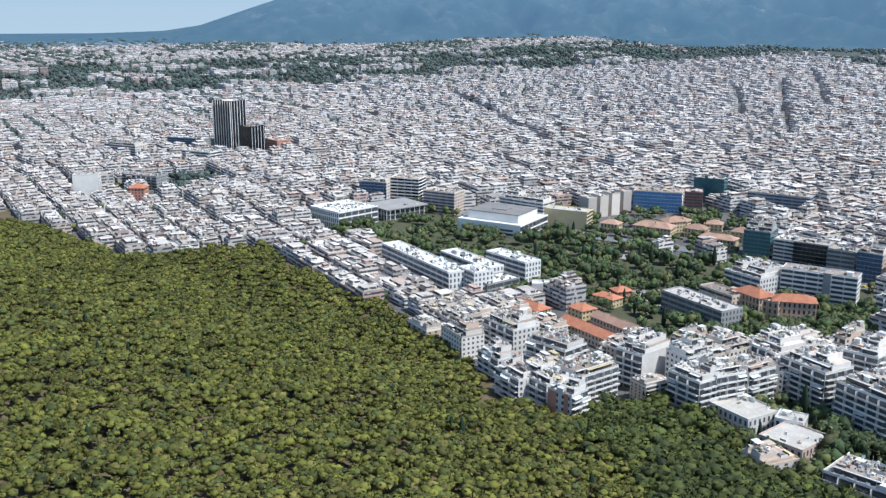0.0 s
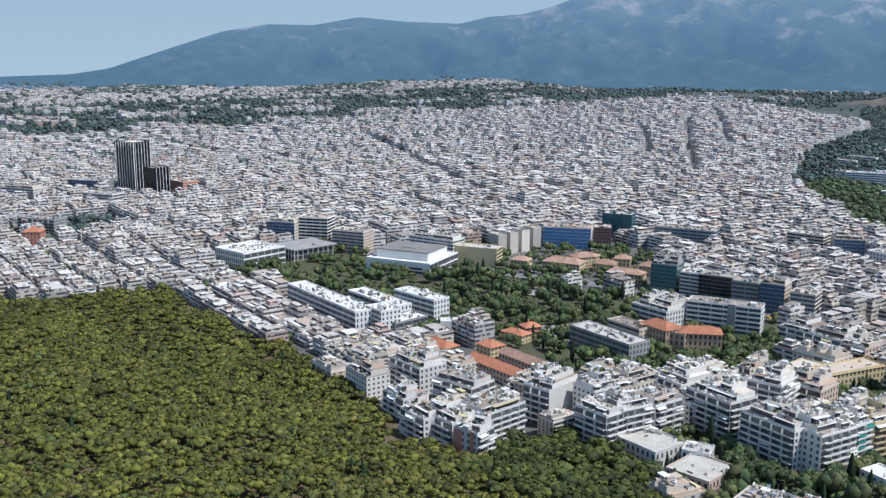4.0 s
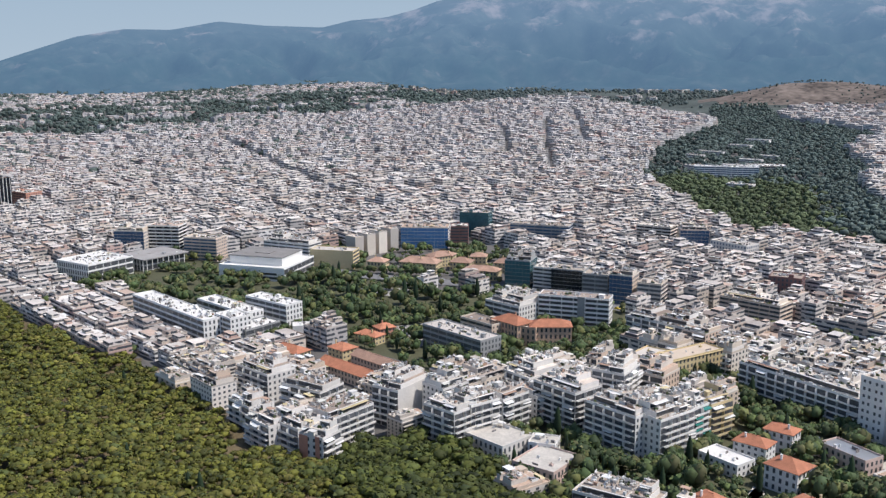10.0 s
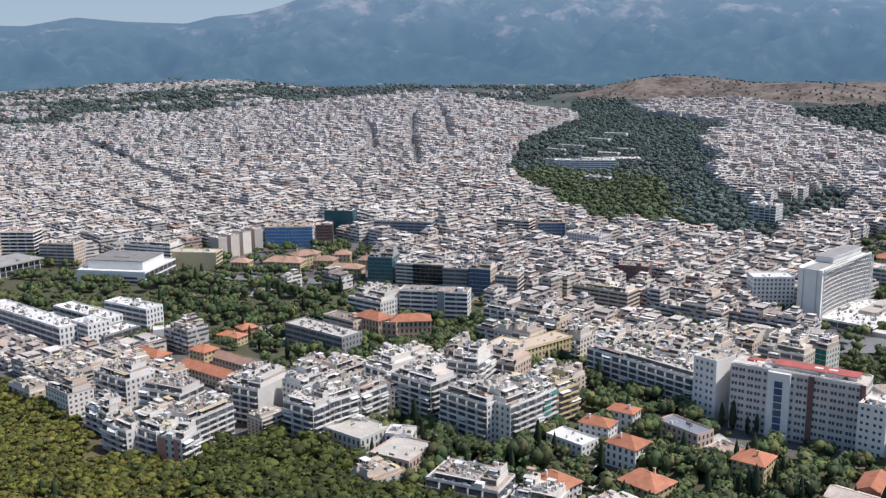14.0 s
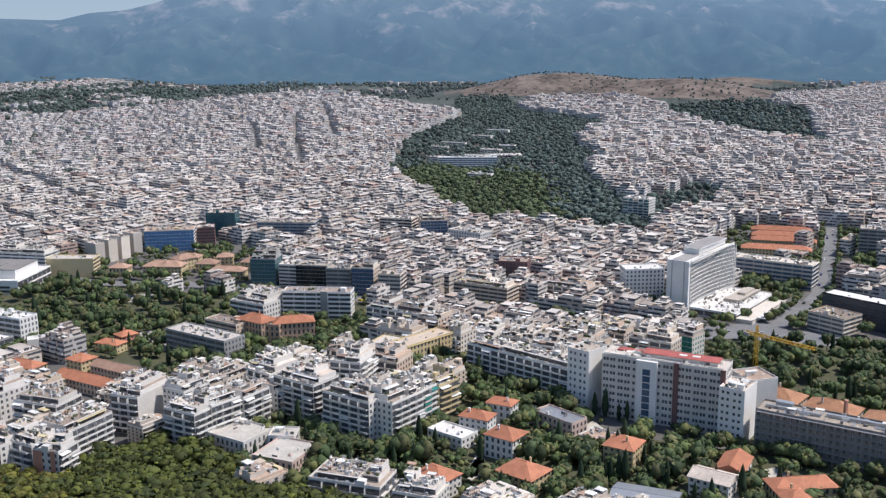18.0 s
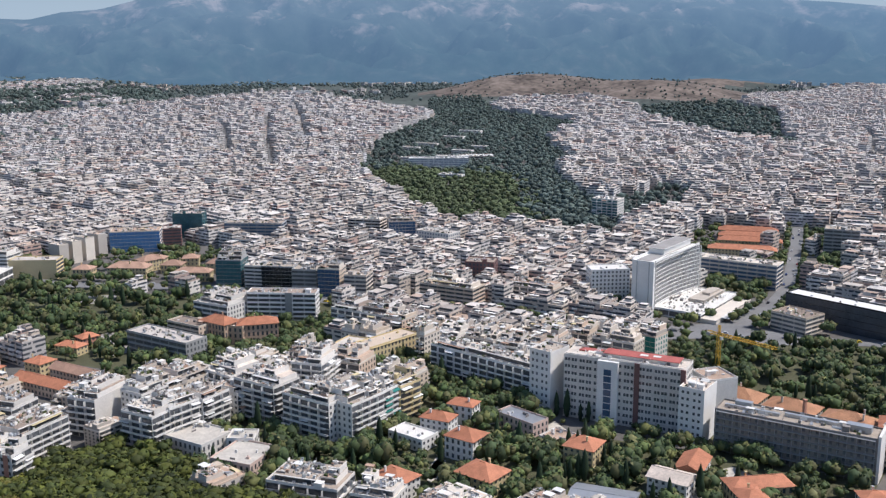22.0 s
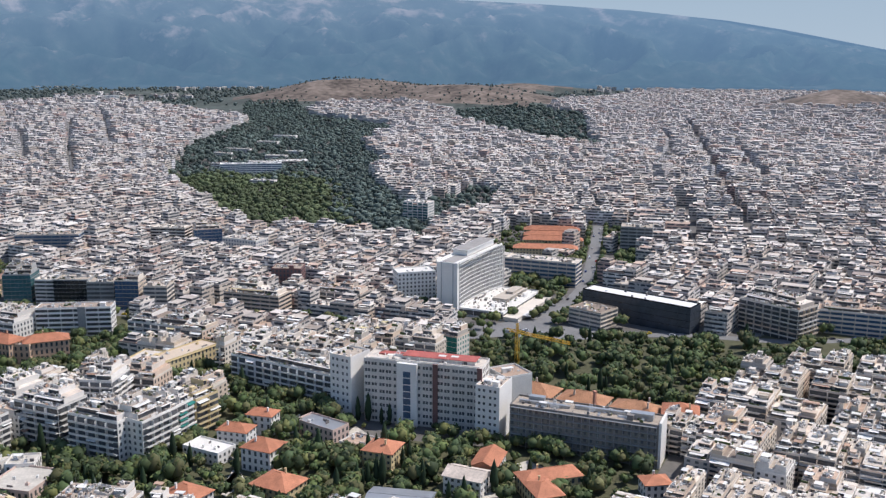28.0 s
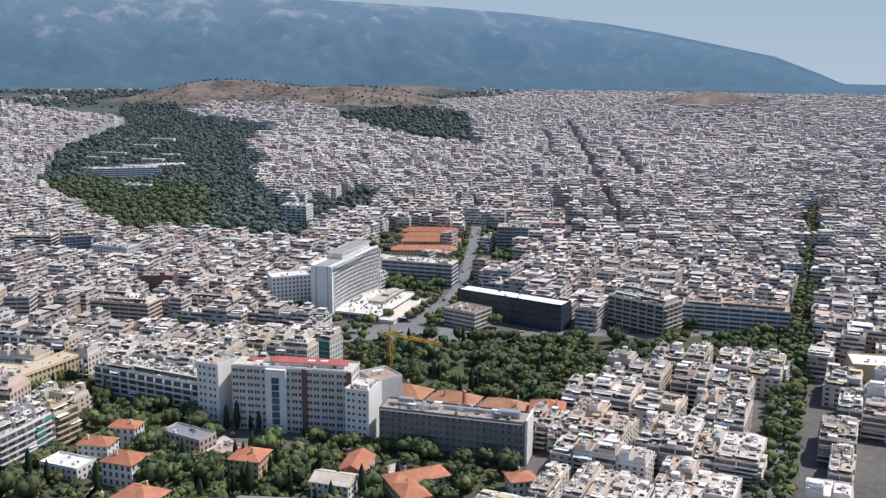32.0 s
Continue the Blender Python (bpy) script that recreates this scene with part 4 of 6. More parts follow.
building("apartment_block", 176, 484, 15, 18, 15, 30, "white stepped apartment block at the end of its row", U, "bbww", seed=14)
building("apartment_block", 150, 505, 34, 18, 18, 30, "pale apartment block behind with bare flat roofs", U, "wwbw", seed=15, wall=M_WALL)
building("apartment_block", 205, 436, 31, 18, 22, -62, "white seven-storey apartment block with horizontal parapets", U, "bwww", seed=16, awn=0.1)
building("apartment_block", 221, 424, 24, 17, 22, 25, "white corner apartment block with grey-blue shaded balconies", U, "bwww", seed=17, awn=0.35)
building("apartment_block", 238, 434, 13, 16, 21, 28, "apartment block hung with bright green awnings", U, "bwww", seed=18, awn=0.95, awnmat=M_GREEN)
building("apartment_block", 254, 442, 16, 16, 19, 22, "apartment block with ochre balconies beside the green one", U, "bwww", seed=19, wall=M_CREAM)
building("apartment_block", 180, 503, 23, 24, 20, -64, "white apartment block with a raised blank tower wall", U, "bwww", seed=20, stairs=2)
building("apartment_block", 190, 472, 29, 20, 22, -62, "white apartment block with stacked wide balconies", U, "bbww", seed=21, awn=0.4)
building("apartment_block", 222, 485, 18, 22, 24, -45, "tall white apartment block with stepped upper terraces", U, "bbww", seed=22)
building("apartment_block", 248, 496, 22, 20, 17, -52, "pale pink apartment block with long banded balconies", U, "bwww", seed=23, wall=M_WALL)
# low white halls among the cypresses
building("flat_hall", 147, 447, 25, 22, 8, -59, "low white hall with a flat beige roof by the wood", "hall", "wwww", wall=M_WHITE, roof=M_PALEROOF, seed=24, pent=False, stairs=0, boxes_n=2, st=4)
building("flat_hall", 160, 414, 22, 24, 8, -50, "low pink-beige house with a pale flat roof", "hall", "wwww", wall=M_PINK, roof=M_PALEROOF, seed=25, pent=False, stairs=0, boxes_n=1, st=4)
building("flat_hall", 165, 433, 13, 12, 9, -31, "small cream two-storey annex with a flat roof", "hall", "wwww", roof=M_PALEROOF, seed=26, pent=False, stairs=0, boxes_n=2, st=4)
building("apartment_block", 177, 370, 34, 19, 10, -46, "white apartment block with crowded roof terraces among cypresses", U, "bbww", seed=27, boxes_n=10)
building("apartment_block", 199, 346, 20, 16, 9, -48, "low white block with roof boxes beside the villas", U, "bwww", seed=28, boxes_n=8)
# villas with clay roofs
house(261, 410, 16, 11, 9, -54, "cream villa wing with an orange clay roof", seed=1, wall=M_CLEAN)
house(279, 416, 14, 10, 11, -54, "cream villa tower with an orange clay roof", seed=2, wall=M_CLEAN)
building("villa", 243, 403, 22, 13, 6, -66, "long white villa wing with a flat terrace", "house", "wwww", wall=M_CLEAN, roof=M_SCREED, seed=29, pent=False, stairs=0, boxes_n=1, st=3)
house(259, 377, 16, 14, 11.5, -62, "white three-storey villa with arched windows and clay roof", seed=3, wall=M_CLEAN)
house(211, 356, 17, 15, 9, -66, "low cream house with a wide orange hipped roof", seed=4)
house(248, 342, 19, 16, 9, -66, "cream house with an orange hipped roof among trees", seed=5, wall=M_CREAM)
house(306, 346, 15, 15, 9, -58, "peach house with a two-part orange roof and terrace", seed=6, wall=M_CREAM)
house(338, 306, 20, 12, 8, 35, "long white house with an orange gabled roof", seed=7, gable=True, chimneys=0)
house(349, 277, 28, 12, 8, -20, "L-shaped house with a bright orange roof and courtyard", seed=8, wall=M_CREAM)
house(337, 268, 12, 18, 8, -20, "orange-roofed courtyard wing of a house", seed=9, wall=M_CREAM)
building("villa", 301, 394, 26, 12, 7, -74, "pink villa with a pale metal flat roof", "house", "wwww", wall=M_PINK, roof=M_STEEL, seed=30, pent=False, stairs=0, boxes_n=0, st=3.4)
building("villa", 307, 368, 15, 14, 4, -70, "low white pavilion with a sunlit terrace", "house", "nwwn", seed=32, pent=False, stairs=0, boxes_n=2, st=4)
house(283, 300, 27, 20, 6, -49, "long grey low-pitched roof of a garden building", seed=10, tile=M_STEEL, gable=True, chimneys=0, rise=2.2, name="garden_hall")
house(319, 298, 18, 13, 9, -62, "white gabled house with a pale grey roof", seed=11, tile=M_ROOF, gable=True, chimneys=0, rise=2.6)
house(384, 245, 12, 10, 7, -30, "small house with an orange roof beside the road", seed=12)
# the hospital, its wings and its old tiled pavilions
building("hospital_wing", 331, 414, 14, 17, 33.5, -70, "tall pale grey hospital wing with a blank end", "hospital", "vnvv", wall=M_CLEAN, seed=40, pent=False, stairs=0, boxes_n=3, st=3.7)
hosp = building("hospital", 356, 378, 64, 18, 34, -54, "long nine-storey pale hospital slab with brown vertical bands", "hospital", "vwww", wall=M_HOSP, roof=M_ROOF, seed=41, pent=False, stairs=0, boxes_n=5, st=3.7)
for k, xx in enumerate((7.5, 31.2)):
    part("stair_band", bx((xx - 1.3, xx + 1.3, -9.8, -9.0, -2, 35.0)), M_BROWN, hosp, "dark brown vertical stair band")
part("bay", bx((-13, -2, -11.2, -9.0, -2, 34.4)), M_CLEAN, hosp, "pale projecting bay")
part("bay_glazing", bx(*[(-9.5, -5.5, -11.35, -11.1, 1 + 3.7 * k, 4.2 + 3.7 * k) for k in range(8)]), M_BLUE, hosp, "blue strip of glazing")
part("roof_storey", bx((-12, 27, -2.5, 6, 34.1, 36.0)), M_HOSP, hosp, "set-back roof storey")
part("red_roof", bx((-12.6, 27.6, -3.1, 6.6, 36.0, 36.25), (-27, -14, 1, 6, 34.1, 35.0)), M_REDROOF, hosp, "faded red membrane roof")
part("roof_rail", bx((-31, 31, -8.6, -8.3, 34.95, 35.5)), M_WHITE, hosp)
building("hospital_wing", 372, 342, 13, 18, 28, -62, "pale grey hospital end block with plant on its roof", "hospital", "vnww", wall=M_CLEAN, seed=42, pent=False, stairs=2, boxes_n=8, st=3.7)
plant = building("hospital_wing", 392, 352, 16, 18, 27, -10, "windowless pale hospital block with a curved top", "hospital", "nnnn", wall=M_WHITE, seed=43, pent=False, stairs=1, boxes_n=2)
gb = building("hospital_wing", 394, 298, 74, 15, 21, -60, "long grey six-storey hospital block behind scaffolding", "hospital", "wwww", wall=M_SOOT, seed=44, pent=False, stairs=1, boxes_n=14, st=3.6)
part("duct_run", bx((-34, -8, -1.5, 0.2, 21.2, 22.6), (-6, 20, 0.5, 2.4, 21.2, 22.8), (22, 33, -2, 2.5, 21.2, 24.2), (-30, -22, 1.5, 5, 21.2, 24.0)), M_STEEL, gb, "metal ducts on the roof")
part("end_wall", bx((37, 38.2, -7.8, 7.8, -3, 23)), M_WHITE, gb, "white end wall")
for k in range(3):
    house(417 + k * 11.5, 360 - k * 27, 26, 19, 9, -66, "old hospital pavilion with a weathered orange roof", seed=50 + k, name="pavilion", category="hospital", wall=M_WALL, tile=M_RUST, chimneys=2)
house(449, 284, 18, 16, 13, -52, "square hospital house with a bright orange hipped roof", seed=54, name="pavilion", category="hospital", wall=M_CREAM)
part("stack", bx((-0.7, 0.7, -0.7, 0.7, 0, 19), (-0.9, 0.9, -0.9, 0.9, 19, 19.6)), M_SALMON, root("chimney_stack", 421, 318, 0, "square red-brick boiler chimney behind the hospital", "chimney"))
for k in range(6):
    part("scaffold_deck", bx((-36, 36, -8.9, -7.6, 3.2 + 3.5 * k, 3.35 + 3.5 * k)), M_STEEL, gb, "dull metal scaffold deck")
for k in range(19):
    part("scaffold_pole", bx((-36 + 4 * k - 0.07, -36 + 4 * k + 0.07, -8.95, -8.8, -2, 21.8)), M_STEEL, gb)
# ochre school
sch = building("school", 284, 529, 46, 15, 14, 20, "long ochre school building with a flat cream roof", "school", "wwww", wall=M_CREAM, roof=M_WALL, seed=60, pent=False, stairs=0, boxes_n=2, st=3.6, cornice=True)
building("school", 268, 537, 22, 20, 12, -53, "cream school wing with flat roof", "school", "wwww", wall=M_CREAM, roof=M_WALL, seed=61, pent=False, stairs=1, boxes_n=2, st=3.6)
# the park's institutions
building("office_slab", 260, 653, 50, 15, 20, -32, "white office slab with rows of dark windows", "office", "rwww", wall=M_CLEAN, seed=62, pent=False, stairs=1, boxes_n=6, st=3.3)
part("stair_bay", bx((3, 8, -8.2, -7.4, -2, 21)), M_GREY, bpy.data.objects["office_slab"], "dark glazed stair bay")
building("office_slab", 222, 672, 32, 30, 14, -58, "white low office with stepped flat roofs", "office", "rwww", seed=63, pent=True, stairs=1, boxes_n=4, st=3.4)
house(205, 622, 24, 15, 14, -62, "neoclassical sandstone mansion with orange roofs", seed=64, wall=M_WARMST, name="mansion", category="mansion", st=4.4, chimneys=1)
house(227, 610, 27, 14, 13, -14, "neoclassical sandstone wing with an orange hipped roof", seed=65, wall=M_WARMST, name="mansion", category="mansion", st=4.4, chimneys=1)
building("mansion", 214, 613, 14, 14, 12, -40, "sandstone link block between two mansion wings", "mansion", "wwww", wall=M_WARMST, seed=66, pent=False, stairs=0, boxes_n=1, st=4)
building("office_slab", 166, 606, 54, 18, 14, -60, "grey-beige institute with ribbon windows under trees", "office", "rwww", wall=M_GREY, roof=M_WALL, seed=67, pent=False, stairs=1, boxes_n=3, st=3.4)
building("office_slab", 188, 634, 30, 14, 12, -60, "pale institute wing with a light flat roof", "office", "rwww", wall=M_WALL, seed=68, pent=False, stairs=1, boxes_n=2, st=3.4)
house(90, 568, 46, 12, 7, -57, "long low hall with a bright salmon tiled roof", seed=70, gable=True, name="long_hall", category="hall", wall=M_WALL, tile=M_TILE, chimneys=0)
house(111, 576, 48, 11, 7, -58, "long low hall with a faded orange tiled roof", seed=71, gable=True, name="long_hall", category="hall", wall=M_WALL, tile=M_OLDTILE, chimneys=0)
house(90, 605, 14, 12, 9, -57, "cream two-storey house with a brown hipped roof", seed=72, wall=M_CREAM)
house(58, 612, 24, 12, 8, -50, "cream house with a dull ochre tiled roof", seed=73, wall=M_CREAM)
house(112, 640, 18, 10, 6, -50, "small brown-roofed pavilion in the park", seed=74, wall=M_CREAM)
house(124, 655, 12, 10, 6, 20, "small house with a rusty tiled roof in the park", seed=75, wall=M_SALMON)
# white hospital complex
sa = building("clinic", -14, 706, 100, 16, 16, -59, "long white clinic slab with banded window rows", "clinic", "rwww", wall=M_CLEAN, roof=M_SCREED, seed=80, pent=False, stairs=1, boxes_n=8, st=3.6)
building("clinic", 24, 668, 20, 16, 17, -59, "white clinic end block with a bright blank end", "clinic", "rwnw", wall=M_CLEAN, roof=M_SCREED, seed=81, pent=False, stairs=1, boxes_n=3, st=3.6)
building("clinic", 53, 712, 44, 15, 15, -52, "white clinic wing with ribbon windows", "clinic", "rwww", wall=M_CLEAN, roof=M_SCREED, seed=82, pent=False, stairs=1, boxes_n=4, st=3.6)
building("clinic", 22, 716, 60, 16, 12, -57, "lower white clinic wing with plant on its roof", "clinic", "rwww", wall=M_CLEAN, roof=M_SCREED, seed=83, pent=False, stairs=2, boxes_n=10, st=3.6)
building("clinic", 38, 674, 30, 18, 8, 38, "low grey-blue clinic link with ribbon glazing", "clinic", "rwww", wall=M_GREY, roof=M_SCREED, seed=84, pent=False, stairs=0, boxes_n=3, st=3.8)
building("clinic", 72, 664, 18, 10, 8, -4, "small windowless white clinic annex", "clinic", "nnnn", wall=M_CLEAN, roof=M_SCREED, seed=85, pent=False, stairs=0, boxes_n=0, st=3.8)
# concert hall
ch = building("concert_hall", 55, 866, 62, 56, 11, -31, "white concert hall with broad blank walls", "concert hall", "nrnn", wall=M_CLEAN, roof=M_SCREED, seed=86, pent=False, stairs=0, boxes_n=2, st=4.5)
part("stage_tower", bx((-26, 24, -18, 20, 11, 18.0)), M_CLEAN, ch, "raised white hall block")
part("stage_roof", bx((-26.4, 24.4, -18.4, 20.4, 18, 18.6), (-8, 6, -6, 6, 18.6, 19.2)), M_SOOT, ch, "dark grey flat roof")
part("foyer_glazing", bx((-4, 24, -28.15, -27.9, 2.0, 4.0), (-4, 24, -28.15, -27.9, 5.4, 7.2)), M_GLASS, ch)
# embassy and its colonnade
building("embassy", -90, 892, 42, 46, 15, -46, "white three-storey embassy block with deep window rows", "embassy", "wrww", wall=M_CLEAN, roof=M_SCREED, seed=87, pent=False, stairs=1, boxes_n=4, st=4.4)
em = building("embassy", -44, 924, 34, 42, 10, -52, "low embassy with dark walls behind white columns", "embassy", "rrww", wall=M_GREY, seed=88, pent=False, stairs=1, boxes_n=2, st=5)
part("flat_roof", bx((-20, 20, -24, 24, 10.2, 11.2)), M_PAVE, em, "wide overhanging pale grey roof")
for k in range(9):
    part("column", bx((-18.5 + k * 4.6, -18.0 + k * 4.6, -23.5, -23, -2, 10.2)), M_WHITE, em)
for k in range(8):
    part("column", bx((19, 19.5, -20 + k * 5.6, -19.5 + k * 5.6, -2, 10.2)), M_WHITE, em)
building("embassy", -120, 903, 56, 24, 6, -34, "low grey embassy annex with a flat terrace", "embassy", "rrww", wall=M_GREY, roof=M_SCREED, seed=89, pent=False, stairs=0, boxes_n=4, st=3.5)
# beige ministry and its row of towers
building("ministry", 115, 877, 40, 18, 16, -26, "square beige office with blank greenish walls", "office", "nrnn", wall=M_CREAM, seed=90, pent=False, stairs=0, boxes_n=2)
for k in range(4):
    building("ministry_tower", 138 + k * 12.3, 918 + k * 7.6, 9.5, 16, 19 + k * 0.7, 28, "narrow beige office tower with a blank front", "office", "nwnn", wall=M_WALL, seed=91 + k, pent=False, stairs=0, boxes_n=1, group="row of beige towers")
building("glass_office", 212, 949, 46, 22, 20, -18, "blue glass office block with white floor bands", "office", "grgn", glass=M_SKYBLUE, wall=M_WALL, seed=96, pent=False, stairs=1, boxes_n=4)
building("glass_office", 248, 956, 17, 20, 18, -14, "brown banded office beside the blue glass one", "office", "rrrn", wall=M_BROWN, seed=97, pent=False, stairs=1)
building("glass_office", 274, 992, 30, 20, 25, -28, "teal glass office tower", "office", "gggn", glass=M_TEAL, wall=M_TEAL, seed=98, pent=False, stairs=1)
# tiled villas along the avenue
for k, (vx, vy, vw, vd, vt) in enumerate(((151, 858, 16, 12, -32), (186, 842, 34, 16, -32), (205, 858, 18, 14, 20), (222, 838, 18, 14, -32), (212, 866, 20, 12, -32), (240, 848, 14, 12, -20), (231, 802, 30, 13, -34), (256, 822, 14, 14, -34))):
    house(vx, vy, vw, vd, 8 + (k % 3), vt, "old cream barrack house with a weathered pinkish tiled roof", seed=100 + k, name="barrack_house", wall=M_CREAM, tile=M_OLDTILE, chimneys=1, group="tiled houses on the avenue")
# dark offices on the avenue
building("glass_office", 256, 772, 21, 22, 22, -33, "dark teal-framed office block on the avenue", "office", "gggn", glass=M_TEAL, wall=M_GREY, seed=110, pent=True, stairs=1)
building("glass_office", 274, 757, 17, 20, 18, -40, "white banded office on the avenue", "office", "rrrn", seed=111, pent=False)
building("glass_office", 285, 733, 26, 20, 21, -36, "black glass office block on the avenue", "office", "gggn", glass=M_BLACK, wall=M_GREY, seed=112, pent=False, stairs=1)
building("glass_office", 301, 716, 20, 18, 20, -36, "brown-grey banded office on the avenue", "office", "rrrn", wall=M_GREY, seed=113, pent=False)
building("glass_office", 316, 700, 18, 18, 22, -40, "grey-blue framed office on the avenue", "office", "gwwn", glass=M_BLUE, wall=M_WALL, seed=114, pent=True)
building("glass_office", 331, 682, 18, 18, 19, -40, "pale office with a rounded white roof edge", "office", "rrrn", wall=M_WALL, seed=115, pent=False)
building("brown_office", 436, 672, 24, 20, 20, -40, "dark red-brown office standing over the roofs", "office", "wwww", wall=M_BROWN, seed=116, pent=False)
# hotel
ht = root("hotel", 529, 552, 26, "white curved hotel slab with a grid of balconies", "hotel")
claim(529, 552, 84, 30, 26)
arc = lambda x: -5.5 * (1 - ((x + 6) / 46) ** 2) * (1 if x < 40 else 1)
xs = np.linspace(-39, 40, 20)
hv, hf = [], []
for i, x in enumerate(xs):
    y0 = -9 - arc(x) * 0.9
    hv += [(x, y0, -2), (x, y0, 40), (x, y0 + 17, 40), (x, y0 + 17, -2)]
for i in range(len(xs) - 1):
    a = 4 * i
    hf += [(a, a + 4, a + 5, a + 1), (a + 1, a + 5, a + 6, a + 2), (a + 2, a + 6, a + 7, a + 3)]
hf += [(0, 1, 2, 3), (79, 78, 77, 76)]
part("wall", (np.array(hv), np.array(hf)), M_CLEAN, ht)
for k in range(11):
    z = 7 + k * 3.0
    rows = []
    for i in range(1, len(xs) - 1):
        for f in (0.05, 0.55):
            x = xs[i] + f * 4.15
            y = -9 - arc(x + 1) * 0.9
            rows.append((x, x + 1.75, y - 0.06, y + 0.35, z + 0.3, z + 2.6))
    WIN.extend(rows)
    bv, bf = [], []
    for i in range(1, len(xs)):
        y = -9 - arc(xs[i]) * 0.9
        bv += [(xs[i], y - 0.6, z - 0.12), (xs[i], y - 0.6, z + 0.12), (xs[i], y + 0.3, z + 0.12), (xs[i], y + 0.3, z - 0.12)]
    for i in range(len(xs) - 2):
        for j in range(4):
            bf.append((4 * i + j, 4 * i + 4 + j, 4 * i + 4 + (j + 1) % 4, 4 * i + (j + 1) % 4))
    part("balcony", (np.array(bv), np.array(bf)), M_CLEAN, ht)
rows = []
for i in range(1, len(xs)):
    for f in (0.0, 0.5):
        x = xs[i] + f * 4.15 - 0.3
        y = -9 - arc(x) * 0.9
        rows.append((x - 0.12, x + 0.12, y - 0.5, y + 0.3, 6.5, 39))
tagged(part("fin_grid", bx(*rows), M_CLEAN, ht), kind="stuff")
glaze(ht, M_GLASS)
part("roof_storey", bx((-12, 38, -2, 10, 40, 44), (-13, 39, -3, 11, 44, 44.5)), M_CLEAN, ht, "white set-back roof storey")
part("roof_deck", bx((-38, 39, -3.4, 7.4, 40.02, 40.12), (-12.6, 38.6, -2.6, 10.6, 44.5, 44.56)), M_PAVE, ht, "grey flat roof")
part("roof_edge", bx((-39.5, 40.5, -8.5, -7.8, 40, 41.3), (-39.5, 40.5, 9.8, 10.5, 40, 41.3)), M_CLEAN, ht)
part("end_fin", bx((-39.4, -39, -3.5, -2.8, 0, 40), (-39.4, -39, 6, 6.7, 0, 40)), M_STEEL, ht, "grey vertical reveal")
building("hotel_wing", 497, 583, 30, 18, 25, -22, "white hotel wing with a grid of square windows", "hotel", "wnwn", wall=M_CLEAN, roof=M_SCREED, seed=120, pent=False, stairs=0, boxes_n=1, st=3.3)
pod = building("hotel_podium", 541, 534, 74, 40, 5, 26, "low white hotel podium with stepped terraces and a glazed side", "hotel", "rrrn", wall=M_CLEAN, roof=M_SCREED, seed=121, pent=False, stairs=0, boxes_n=8, st=5)
part("terrace", bx((-38, 30, -32, -20, -2, 3.2), (-38.3, 30.3, -32.4, -31.9, 3.2, 3.9)), M_WALL, pod, "pale stepped terrace")
part("upper_terrace", bx((-6, 34, -10, 2, 5, 7.6), (-6.6, 34.6, -10.8, -10.2, 7.6, 8.2), (10, 30, -8, -2, 7.6, 9.4)), M_WALL, pod, "white upper terrace storey")
part("canopy", bx((-30, -8, -38, -32, 3.4, 4.0)), M_WHITE, pod, "white entrance canopy")
# black gallery and the office before it
building("gallery", 593, 438, 86, 16, 19, -77, "long dark slate-coloured museum building with a white roof", "museum", "gggg", glass=M_SLATE, wall=M_BLACK, roof=M_CLEAN, seed=122, pent=False, stairs=0, boxes_n=1, st=4.7)
building("office_slab", 562, 454, 27, 22, 12, -80, "low brown banded office under renovation", "office", "rrrr", wall=M_WALL, seed=123, pent=False, stairs=1, boxes_n=3, st=3)
building("corner_block", 649, 362, 46, 24, 22, -88, "brown apartment corner block with shaded balcony bands", U, "bbww", wall=M_WALL, seed=124, awn=0.1)
building("glass_office", 699, 318, 74, 20, 16, -61, "pale blue office row above the park trees", "office", "rwww", glass=M_BLUE, wall=M_WALL, seed=125, pent=True)
building("office_slab", 826, 278, 32, 20, 14, -43, "white ribbon-windowed office beyond the street", "office", "rrww", seed=126, pent=False)
building("museum_hall", 664, 200, 34, 24, 10, -58, "cream flat-roofed museum hall above trees", "museum", "nrnn", wall=M_CREAM, roof=M_WHITE, seed=127, pent=False, stairs=0, boxes_n=2, st=5)
building("tall_office", 778, 604, 30, 24, 26, -51, "grey banded office tower by the avenue", "office", "rrrw", wall=M_GREY, seed=128, pent=False)
# barracks with red roofs
for k, (vx, vy, vw) in enumerate(((764, 707, 57), (742, 688, 50), (728, 668, 58), (694, 643, 60))):
    house(vx, vy, vw, 14, 9, -45, "long barrack with a bright red-orange tiled roof", seed=130 + k, name="barrack", category="barracks", wall=M_CREAM, chimneys=0, group="red-roofed barracks")
building("campus_hall", 742, 1340, 92, 16, 15, -28, "long white and blue campus building in the wood", "campus building", "rwwn", glass=M_BLUE, wall=M_CLEAN, roof=M_CLEAN, seed=134, pent=False)
building("campus_hall", 838, 1400, 64, 30, 7, -24, "low pale sandy campus hall beside the long one", "campus building", "rwwn", wall=M_WALL, roof=M_SCREED, seed=137, pent=False, stairs=0)
building("campus_hall", 722, 1392, 40, 12, 8, -56, "low white campus hall in the wood", "campus building", "rwwn", seed=135, pent=False)
for k, (vx, vy, vw, vt) in enumerate(((790, 1400, 44, -52), (850, 1460, 36, -50), (820, 1540, 50, -56), (905, 1500, 30, -48), (930, 1640, 42, -55), (1010, 1720, 46, -50), (770, 1500, 34, -58))):
    building("campus_hall", vx, vy, vw, 13, 8, vt, "low white campus hall among the trees", "campus building", "rwwn", seed=500 + k, pent=False, stairs=0, boxes_n=2, group="campus halls")
